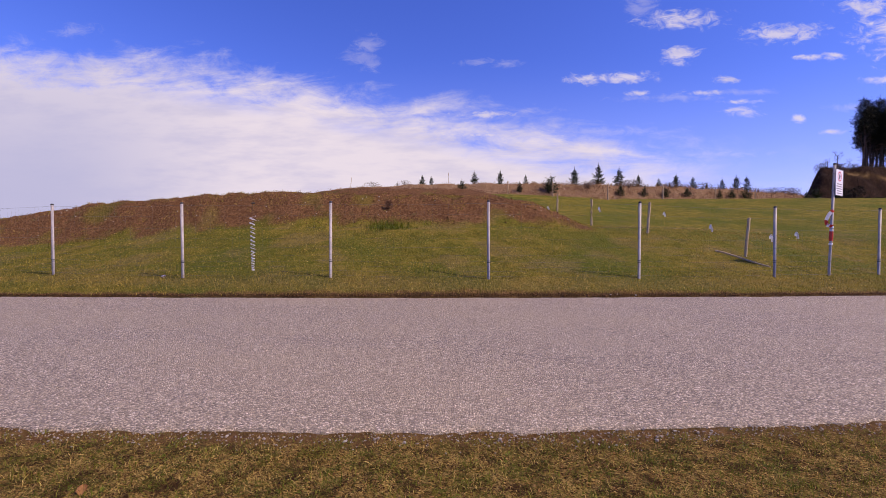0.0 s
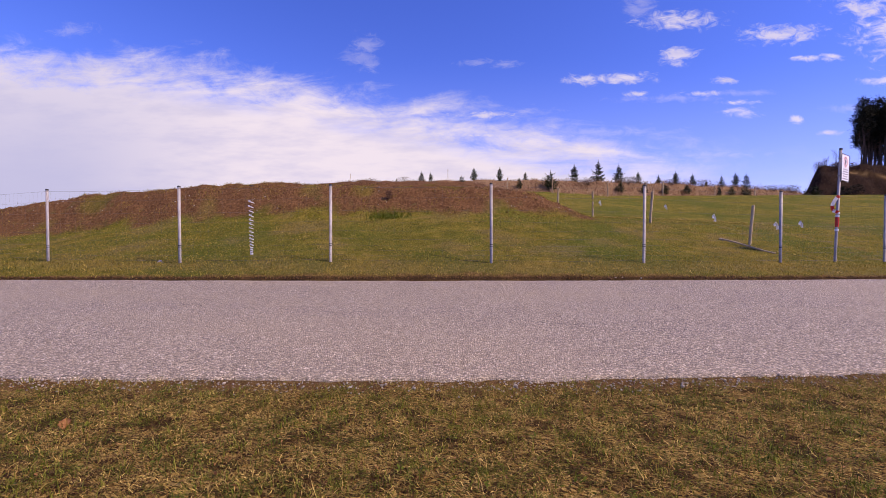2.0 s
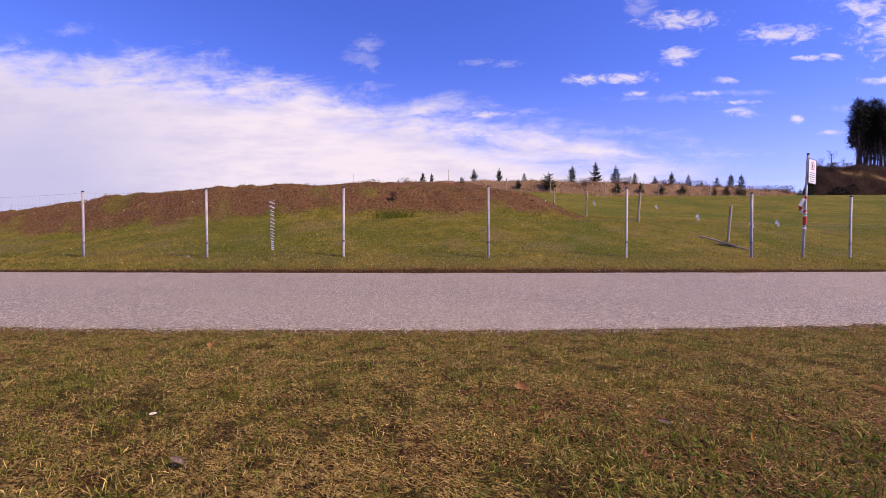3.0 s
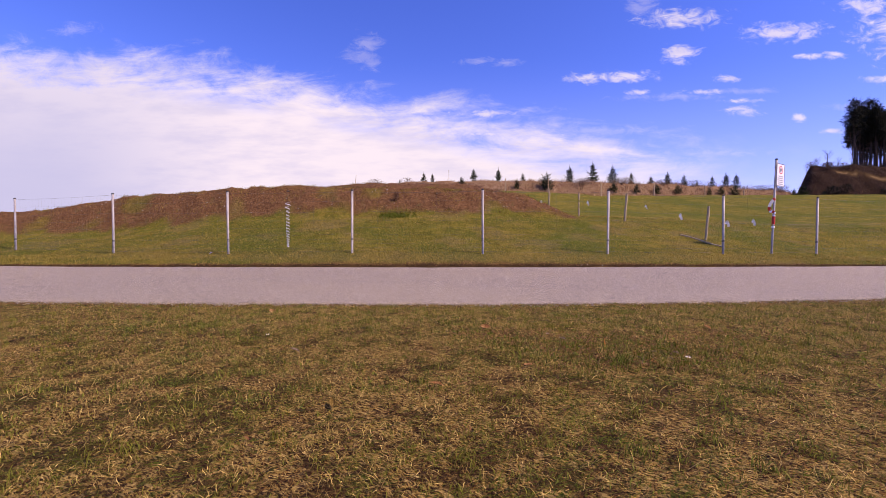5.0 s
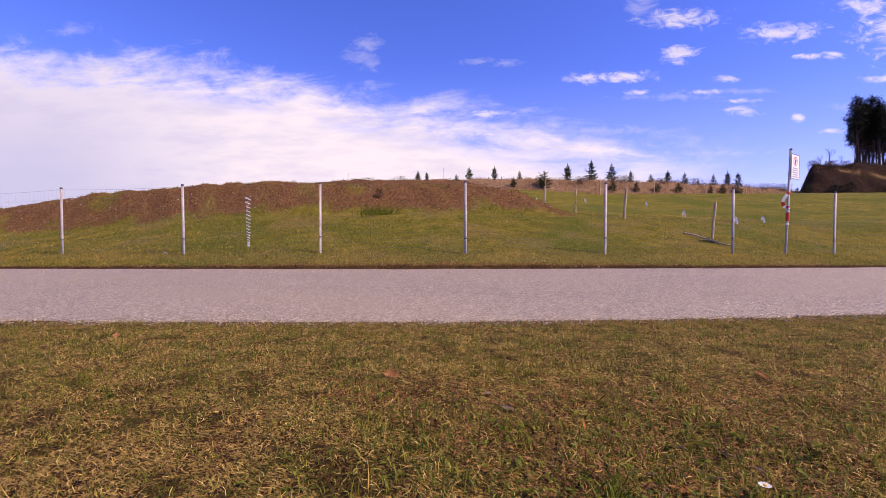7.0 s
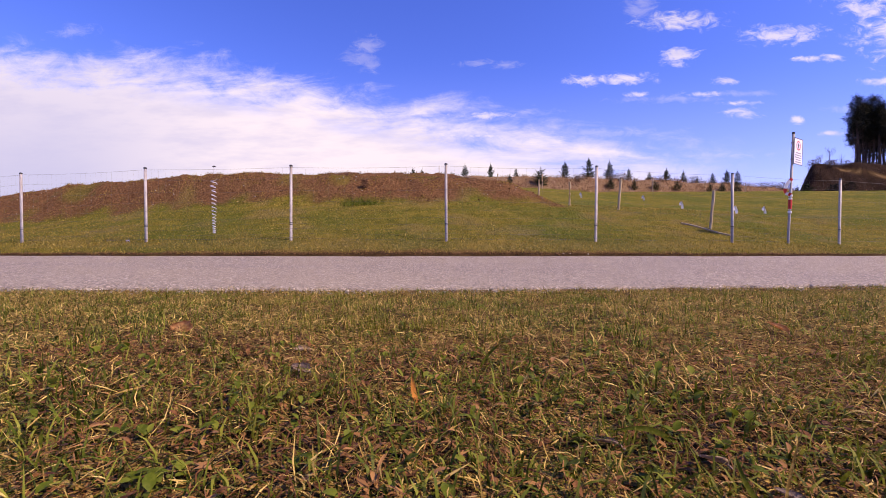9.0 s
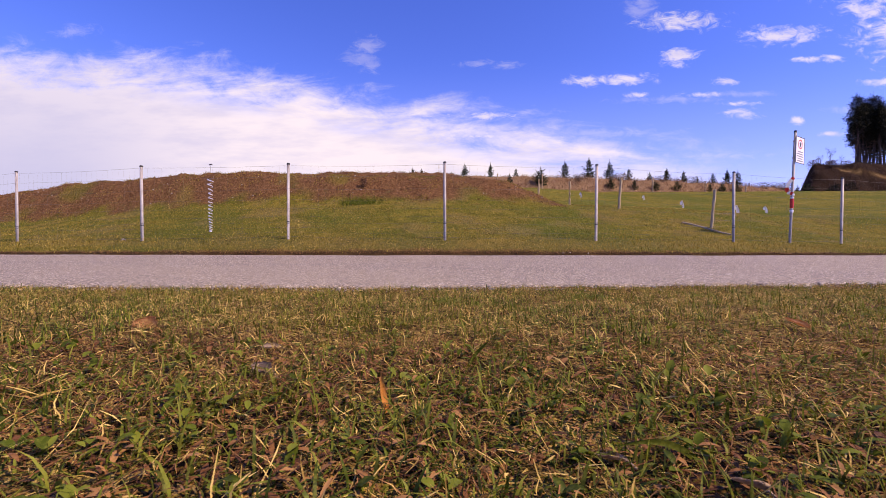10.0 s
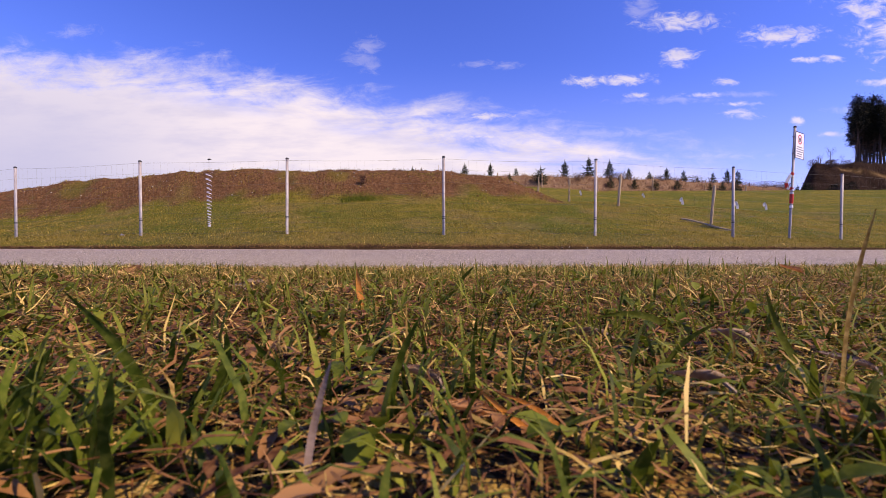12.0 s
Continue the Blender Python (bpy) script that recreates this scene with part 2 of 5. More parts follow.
M_GROUND = material("ground", ground_look, 0.95, 0.05)
M_ASPHALT = material("worn asphalt", asphalt_look, 0.85, 0.38)
M_GREEN = material("grass green", blade_look((0.025, 0.045, 0.004), (0.078, 0.115, 0.009), (0.28, 0.29, 0.045), (0.16, 0.145, 0.016)), 0.55, 0.15, thin=0.35)
M_STRAW = material("grass straw", blade_look((0.08, 0.032, 0.009), (0.31, 0.20, 0.046), (0.70, 0.51, 0.175)), 0.65, 0.12, thin=0.2)
M_MEADOW = material("meadow grass", blade_look((0.055, 0.06, 0.006), (0.19, 0.162, 0.019), (0.46, 0.35, 0.09), (0.33, 0.235, 0.05)), 0.7, 0.08, thin=0.3)
M_TALLDRY = material("tall dry grass", blade_look((0.11, 0.05, 0.028), (0.28, 0.175, 0.10), (0.56, 0.42, 0.29), (0.15, 0.065, 0.04)), 0.8, 0.1, thin=0.25)
M_HERB = material("herb leaf", blade_look((0.035, 0.054, 0.004), (0.09, 0.125, 0.009), (0.2, 0.225, 0.03)), 0.55, 0.15, thin=0.35)
M_BRAMBLE = material("bramble cane", blade_look((0.045, 0.02, 0.013), (0.12, 0.056, 0.034), (0.26, 0.15, 0.085)), 0.8, 0.1, thin=0.1)
M_SOIL = material("soil clod", plain_look((0.045, 0.021, 0.010), (0.19, 0.10, 0.045), 18.0), 0.95, 0.15)
M_STONE = material("road grit", plain_look((0.17, 0.15, 0.13), (0.42, 0.38, 0.33), 30.0), 0.85, 0.3)
M_STEEL = material("galvanised steel", plain_look((0.24, 0.22, 0.212), (0.42, 0.39, 0.375), 14.0, (1, 1, 0.4), (0.1, 0.003)), 0.6, 0.3, 0.1)
M_DARKCAP = material("dark plastic cap", plain_look((0.03, 0.03, 0.033), (0.05, 0.05, 0.055)), 0.6)
M_WIRE = material("fence wire", plain_look((0.09, 0.09, 0.095), (0.16, 0.16, 0.165), 50.0), 0.6, 0.3, 0.4)
M_STAKE = material("weathered stake wood", plain_look((0.3, 0.21, 0.12), (0.52, 0.41, 0.26), 9.0, (5, 5, 0.5), (0.4, 0.01)), 0.85)
M_NEEDLE = material("spruce needles", blade_look((0.009, 0.016, 0.006), (0.018, 0.03, 0.009), (0.038, 0.055, 0.016)), 0.7, 0.2)
M_DARKPINE = material("dark pine needles", blade_look((0.006, 0.008, 0.005), (0.012, 0.014, 0.008), (0.024, 0.024, 0.013)), 0.8, 0.15)
M_BARK = material("bark", plain_look((0.03, 0.021, 0.016), (0.08, 0.055, 0.042), 8.0, (4, 4, 0.6), (0.6, 0.03)), 0.95)
M_TWIG = material("bare twig", plain_look((0.05, 0.03, 0.021), (0.11, 0.066, 0.046), 20.0), 0.9)
M_WHITE = material("white enamel", plain_look((0.74, 0.75, 0.77), (0.82, 0.82, 0.83), 6.0, bump=(0.05, 0.002)), 0.4)
M_RED = material("red plastic", plain_look((0.5, 0.03, 0.02), (0.62, 0.05, 0.03), 10.0), 0.45)
M_BLACK = material("sign black", plain_look((0.03, 0.03, 0.032), (0.045, 0.045, 0.05)), 0.5)
M_GREYINK = material("sign grey lettering", plain_look((0.2, 0.2, 0.22), (0.26, 0.26, 0.28)), 0.5)
M_FOIL = material("silver foil", plain_look((0.75, 0.76, 0.79), (0.86, 0.87, 0.9), 30.0), 0.3, 0.5, 0.35)
M_DEADLEAF = material("dead leaf", plain_look((0.36, 0.16, 0.06), (0.66, 0.36, 0.16), 60.0, bump=(0.5, 0.003)), 0.7, thin=0.25)
M_GREYLEAF = material("grey dead leaf", plain_look((0.17, 0.115, 0.085), (0.38, 0.28, 0.21), 60.0, bump=(0.5, 0.003)), 0.7)
M_ORANGE = material("orange withered blade", plain_look((0.42, 0.14, 0.02), (0.62, 0.25, 0.05), 60.0), 0.6)
M_PETAL = material("white petal", plain_look((0.76, 0.76, 0.74), (0.84, 0.84, 0.82), 60.0), 0.6)
M_YELLOW = material("flower middle", plain_look((0.6, 0.4, 0.03), (0.75, 0.52, 0.06), 60.0), 0.6)
M_LILAC = material("lilac petals", plain_look((0.3, 0.3, 0.5), (0.5, 0.5, 0.68), 60.0), 0.7)
M_BROWNLEAF = material("brown leaf crumb", blade_look((0.05, 0.016, 0.006), (0.15, 0.058, 0.018), (0.34, 0.175, 0.065)), 0.7, 0.2, thin=0.15)
# ---- helpers of this scene ----
def link(name, bm, mat, parent=None, smooth=False):
    me = bpy.data.meshes.new(name)
    bm.to_mesh(me)
    bm.free()
    if smooth:
        me.shade_smooth()
    me.materials.append(mat)
    ob = new(name, me)
    ob.parent = parent
    return ob


def part(name, bm, mat, parent, label="", smooth=False):
    ob = link(name, bm, mat, parent, smooth)
    return tagged(ob, label) if label else ob


def base(name, m, label, category, group="", kind=""):
    ob = new(name)
    ob.empty_display_size = 0.1
    ob.matrix_basis = m
    return tagged(ob, label, category, group, kind)


def bulk(name, verts, quads, tris, mat):
    """A mesh from numpy arrays of vertices, quads and triangles."""
    me = bpy.data.meshes.new(name)
    nq, nt = len(quads), len(tris)
    me.vertices.add(len(verts))
    me.vertices.foreach_set("co", np.ascontiguousarray(verts, dtype=np.float32).ravel())
    loops = np.concatenate([np.asarray(quads, dtype=np.int32).ravel(), np.asarray(tris, dtype=np.int32).ravel()])
    me.loops.add(len(loops))
    me.loops.foreach_set("vertex_index", loops)
    me.polygons.add(nq + nt)
    me.polygons.foreach_set("loop_start", np.concatenate([np.arange(nq) * 4, nq * 4 + np.arange(nt) * 3]).astype(np.int32))
    me.update(calc_edges=True)
    me.validate()
    me.materials.append(mat)
    return me


def tube(bm, path, radii, sides=8, cap=True):
    """A tapered tube along a list of points."""
    rings = []
    path = [Vector(p) for p in path]
    for i, (p, r) in enumerate(zip(path, radii)):
        d = (path[min(i + 1, len(path) - 1)] - path[max(i - 1, 0)]).normalized()
        q = d.to_track_quat("Z", "Y")
        rings.append([bm.verts.new(p + q @ Vector((r * math.cos(a), r * math.sin(a), 0))) for a in (2 * math.pi * k / sides for k in range(sides))])
    for a, b in zip(rings, rings[1:]):
        for k in range(sides):
            bm.faces.new((a[k], a[(k + 1) % sides], b[(k + 1) % sides], b[k]))
    if cap:
        bm.faces.new(rings[0][::-1])
        bm.faces.new(rings[-1])


def box(bm, size, m=Matrix(), bevel=0.0):
    made = bmesh.ops.create_cube(bm, size=1.0, matrix=m @ Matrix.Diagonal((*size, 1)))
    if bevel:
        edges = list({e for v in made["verts"] for e in v.link_edges})
        bmesh.ops.bevel(bm, geom=edges, offset=bevel, segments=2, affect="EDGES")


def step(a, b, v):
    t = np.clip((v - a) / (b - a), 0, 1)
    return t * t * (3 - 2 * t)


rng = np.random.default_rng(7)


# ---- the lie of the land ----
def near_edge(x):
    q = np.clip(x, -6, 6)
    return 2.40 + 0.03 * q + 0.018 * q * q * np.where(q > 0, 1, 0.5) + (x - q) * 0.1


def far_edge(x):
    q = np.clip(x, -9, 12)
    return 7.50 + 0.055 * q + 0.004 * q * q + (x - q) * 0.08


def fence_line(x):
    q = np.clip(x, -11, 13)
    return 8.15 + 0.016 * q * q + 0.02 * q


def bank_line(x):
    q = np.clip(x, -12, 60)
    return 37.6 + 0.1 * q + 0.0055 * q * q


def lump(x, y, scale):
    """Smooth waves that never quite repeat, about -1 to 1."""
    x, y = x / scale, y / scale
    return (np.sin(1.7 * x + 0.6 * y + 0.4) + np.sin(-0.9 * x + 1.9 * y + 1.7) + np.sin(2.9 * x - 2.3 * y + 4.1) + np.sin(3.7 * x + 3.1 * y + 2.6)) / 3.0


LATTICE = np.random.default_rng(3).random((256, 256))


def cells(x, y, scale):
    """Soft random patches of about that size, 0 to 1."""
    u, v = np.asarray(x, float) / scale + 400, np.asarray(y, float) / scale + 400
    i, j = np.floor(u).astype(int), np.floor(v).astype(int)
    a, b = step(0, 1, u - i), step(0, 1, v - j)
    at = lambda p, q: LATTICE[p % 256, q % 256]
    return (at(i, j) * (1 - a) + at(i + 1, j) * a) * (1 - b) + (at(i, j + 1) * (1 - a) + at(i + 1, j + 1) * a) * b


def mound_crest(x):
    return np.interp(x, [-30, -20, -15.9, -14.5, -12.6, -10.7, -7.8, -5.7, -3.7, -1.3, 1.5, 2.5, 3.35, 4.3, 5.05, 6.2],
                     [1.0, 1.75, 2.12, 2.24, 2.5, 2.6, 2.62, 2.62, 2.52, 2.42, 2.36, 2.3, 2.2, 1.78, 1.42, 1.2])


def height(x, y):
    x, y = np.asarray(x, float), np.asarray(y, float)
    s = y - fence_line(x)
    q = np.clip(x, -11, 13)
    foot = 0.27 - 0.0013 * q * q
    g = np.interp(s, [-0.9, -0.55, 0, 1.6, 3.0, 4.0, 5.0, 8.0, 16.0, 26.5, 40, 200, 1500], [-0.3, -0.1, 0, 0.36, 0.72, 1.0, 1.15, 1.35, 2.7, 4.55, 4.8, 4.5, 0])
    back = step(-24, -11, x)
    g = np.where(s > 6, g * (0.35 + 0.65 * back), g)
    z = foot + g + 0.02 * lump(x, y, 0.9)
    # rough mound of tipped earth
    bump = np.maximum(mound_crest(x) - 1.42 - 0.02 * np.clip(-x - 8, 0, 8), 0)
    shape = step(12.7, 14.9, y) * (1 - step(16.5, 26, y))
    z = z + bump * shape
    z = z + np.interp(x, [-6, -3.5, 1.2, 3.0], [0, 0.36, 0.36, 0]) * step(14.8, 19.5, y) * (1 - step(20.5, 27, y))
    rough = step(12.9, 13.6, y) * (1 - step(20, 24, y)) * step(0, 0.4, bump)
    z = z + rough * (0.04 * lump(x, y, 0.28) + 0.03 * lump(x + 7, y, 0.11) + 0.05 * lump(x, y + 3, 0.8))
    # grassy bank with the young spruces
    d = y - bank_line(x)
    crest = np.interp(x, [-26, -14, -10, -4, 2, 8], [1.0, 4.6, 5.6, 5.8, 5.98, 6.1]) + 0.1 * lump(x, y, 2.3) + 0.07 * lump(x, y, 0.8)
    top = step(-2.7, -0.4, d)
    z = np.where(d > -2.7, z + (np.maximum(crest - 0.01 * np.maximum(d, 0), z) - z) * top * (1 - step(36, 46, x) * 0.5), z)
    # hill with the wood
    hill = step(47.6, 51.2, x * 62 / np.maximum(y, 50) + 0.25 * lump(x, y, 1.5)) * step(55.5, 62.0, y + 0.4 * lump(x, y, 2.1)) * (1 - step(90, 150, y))
    z = z + hill * (5.7 + 0.2 * lump(x, y, 1.3))
    # verge down to the road, the bed under it, and the lawn on the near side
    f, n = far_edge(x), near_edge(x)
    v = np.clip((y - f) / np.maximum(fence_line(x) - f, 0.2), 0, 1)
    z = np.where((y >= f) & (v < 1), 0.012 + (foot - 0.012) * (v ** 0.8) + 0.008 * lump(x, y, 0.25), z)
    lawn = 0.062 * step(0.15, 1.5, n - y) - 0.014 + 0.006 * lump(x, y, 0.35) + 0.004 * lump(x, y, 0.13)
    lawn = lawn + 0.03 * np.clip((-3 - y) / 10, 0, 1)
    bed = -0.07 + 0 * x
    mid = np.minimum(step(0.0, 0.16, y - n), step(0.0, 0.16, f - y))
    z = np.where(y < f, np.where(y < n, lawn, 0.0), z)
    z = np.where((y >= n) & (y < f), -0.012 * (1 - mid) + bed * mid, z)
    return z


def spread(*runs):
    out = [np.array([runs[0][0]])]
    for a, b, n in runs:
        out.append(np.linspace(a, b, n + 1)[1:])
    return np.concatenate(out)


def far_run(a, b, n):
    k = np.geomspace(1, b - a + 1, n + 1)
    return a - 1 + k


def build_ground():
    xs = np.concatenate([-far_run(17, 1500, 26)[::-1], spread((-17, 12, 210))[1:], spread((12, 66, 108))[1:], far_run(66, 1500, 20)[1:]])
    ys = np.concatenate([-far_run(2, 1500, 22)[::-1], spread((-2, 2.2, 60))[1:], spread((2.2, 3.1, 22))[1:], spread((3.1, 6.9, 8))[1:], spread((6.9, 8.9, 44))[1:], spread((8.9, 16.5, 92))[1:], spread((16.5, 34, 44))[1:],
                         spread((34, 64, 86))[1:], spread((64, 80, 14))[1:], far_run(80, 1500, 18)[1:]])
    X, Y = np.meshgrid(xs, ys)
    Z = height(X, Y)
    nx, ny = len(xs), len(ys)
    i = np.arange(nx * ny).reshape(ny, nx)
    quads = np.stack([i[:-1, :-1], i[:-1, 1:], i[1:, 1:], i[1:, :-1]], -1).reshape(-1, 4)
    me = bulk("ground", np.stack([X, Y, Z], -1).reshape(-1, 3), quads, np.zeros((0, 3), int), M_GROUND)
    me.shade_smooth()
    edge = 13.25 + 0.25 * lump(X, Y, 0.9) + 0.12 * lump(X, Y, 0.3) - 0.05 * np.clip(-X - 6, 0, 10)
    right = 4.9 + 0.3 * lump(X, Y, 0.6)
    soil = step(-0.15, 0.2, Y - edge) * step(-0.2, 0.3, right - X - 0.3 * np.maximum(Y - 15, 0)) * (1 - step(21, 25, Y))
    soil *= 1 - 0.55 * step(0.35, 0.8, lump(X + 3, Y, 1.1))
    f, n = far_edge(X), near_edge(X)
    rim = np.maximum(step(0.2, 0.05, np.abs(Y - f - 0.04) + 0.05 * lump(X, Y, 0.4)), step(0.16, 0.03, np.abs(Y - n + 0.02) + 0.04 * lump(X, Y, 0.2)))
    soil = np.maximum(soil, rim * 0.75)
    soil = np.maximum(soil, step(54, 57, Y) * step(46.5, 48.5, X * 62 / np.maximum(Y, 50)) * 0.9)
    d = Y - bank_line(X)
    dry = step(-3.1, -2.2, d + 0.3 * lump(X, Y, 1.0))
    dry = np.maximum(dry, 0.28 * step(0.1, 0.9, lump(X, Y, 1.3) + 0.5 * lump(X, Y, 0.35)) * (Y > 8) * (Y < 20))
    dry = np.maximum(dry, 0.25 * np.exp(-((Y - fence_line(X) + 0.25) / 0.4) ** 2) * (Y > f))
    track = np.exp(-((Z - (9.6 - 0.2 * (X - 54)) - 0.3) / 0.24) ** 2) * (X > 52.5) * (Y > 56) * 0.9
    dry = np.maximum(dry * (1 - step(54, 57, Y) * step(46.5, 48.5, X * 62 / np.maximum(Y, 50))), track)
    soil = soil * (1 - track)
    humus_and_shade = step(54, 57, Y) * step(46.5, 48.5, X * 62 / np.maximum(Y, 50)) * (1 - track)
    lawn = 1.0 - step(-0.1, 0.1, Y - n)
    # shade under the overhanging verge grass, painted as a dark line
    humus_and_shade = np.maximum(humus_and_shade, 0.75 * step(0.09, 0.02, np.abs(Y - f - 0.03) + 0.03 * lump(X, Y, 0.3)))
    for key, val in (("soil", soil), ("dry", dry), ("lawn", lawn), ("humus_and_shade", humus_and_shade)):
        me.attributes.new(key, "FLOAT", "POINT").data.foreach_set("value", np.ascontiguousarray(val.ravel(), dtype=np.float32))
    tagged(new("ground", me), "rolling spring meadow with bare brown earth mound", "ground", kind="structure")


def build_road():
    xs = np.concatenate([-far_run(12, 1500, 24)[::-1], spread((-12, 13, 500))[1:], far_run(13, 1500, 24)[1:]])
    k = np.array([0, 0.002, 0.012, 0.03, 0.1, 0.25, 0.4, 0.5, 0.6, 0.75, 0.9, 0.97, 0.988, 0.998, 1.0])
    n = near_edge(xs) + 0.025 * lump(xs, xs * 0 + 1, 0.31) + 0.018 * lump(xs, xs * 0 + 5, 0.085) + 0.012 * rng.uniform(-1, 1, len(xs))
    f = far_edge(xs) + 0.02 * lump(xs, xs * 0 + 9, 0.4) + 0.012 * rng.uniform(-1, 1, len(xs))
    X = np.repeat(xs[None], len(k), 0)
    Y = n[None] + (f - n)[None] * k[:, None]
    drop = np.array([-0.05, -0.009, -0.002, 0, 0, 0, 0, 0, 0, 0, 0, 0, -0.002, -0.009, -0.05])
    Z = drop[:, None] + 0.004 * lump(X, Y, 0.9) + 0.012 * np.sin(np.pi * k)[:, None]
    i = np.arange(X.size).reshape(X.shape)
    quads = np.stack([i[:-1, :-1], i[:-1, 1:], i[1:, 1:], i[1:, :-1]], -1).reshape(-1, 4)
    me = bulk("road", np.stack([X, Y, Z], -1).reshape(-1, 3), quads, np.zeros((0, 3), int), M_ASPHALT)
    me.shade_smooth()
    tagged(new("road", me), "narrow country road of worn pinkish-grey asphalt", "road", kind="structure")


def blades(name, x, y, tall, wide, lean, mat, label, sink=0.004, category="grass"):
    """Many single blades of grass, each bent and tapered, in one mesh."""
    n = len(x)
    z = height(x, y) - sink
    turn, side = rng.uniform(0, 2 * np.pi, n), rng.uniform(0, 2 * np.pi, n)
    out = np.stack([np.cos(turn), np.sin(turn), 0 * turn], -1)
    across = np.stack([np.cos(side), np.sin(side), 0 * side], -1)
    across -= out * (across * out).sum(1, keepdims=True) * 0.6
    foot = np.stack([x, y, z], -1)
    cols = []
    for t, w in ((0.0, 0.8), (0.4, 1.0), (0.75, 0.65)):
        bend = lean * t ** 1.5
        spine = foot + out * (tall * t * np.sin(bend))[:, None] + np.array([0, 0, 1.0]) * (tall * t * np.cos(bend))[:, None]
        half = across * (wide * w * 0.5)[:, None]
        cols += [spine - half, spine + half]
    tip = foot + out * (tall * np.sin(lean))[:, None] + np.array([0, 0, 1.0]) * (tall * np.cos(lean))[:, None]
    V = np.stack(cols + [tip], 1).reshape(-1, 3)
    o = (np.arange(n) * 7)[:, None]
    quads = np.concatenate([o + [0, 1, 3, 2], o + [2, 3, 5, 4]], 0)
    tris = o + [4, 5, 6]
    me = bulk(name, V, quads, tris, mat)
    return tagged(new(name, me), label, category, kind="stuff")


def scatter(n, x0, x1, y0, y1, keep=None):
    x, y = rng.uniform(x0, x1, n), rng.uniform(y0, y1, n)
    if keep is not None:
        k = keep(x, y)
        x, y = x[k], y[k]
    return x, y


build_ground()
build_road()


def litter(name, x, y, long, wide, mat, label, low=0.002, high=0.016, slope=0.35):
    """Many dry stalks and blades lying criss-cross, each a bent strip, in one mesh."""
    n = len(x)
    turn = rng.uniform(0, 2 * np.pi, n)
    bend = rng.normal(0, 0.5, n)
    rise = rng.normal(0, slope, n)
    mid = np.stack([x, y, height(x, y) + rng.uniform(low, high, n)], -1)
    cols = []
    for t, w in ((-0.5, 0.5), (0.0, 1.0), (0.5, 0.25)):
        a = turn + bend * t
        c = mid + np.stack([np.cos(a) * long * t, np.sin(a) * long * t, rise * long * t - 0.12 * long * (t * t) * 2], -1)
        e = np.stack([-np.sin(a), np.cos(a), rng.normal(0, 0.5, n)], -1) * (wide * w * 0.5)[:, None]
        cols += [c - e, c + e]
    o = (np.arange(n) * 6)[:, None]
    quads = np.concatenate([o + [0, 1, 3, 2], o + [2, 3, 5, 4]], 0)
    me = bulk(name, np.stack(cols, 1).reshape(-1, 3), quads, np.zeros((0, 3), int), mat)
    return tagged(new(name, me), label, "grass", kind="stuff")


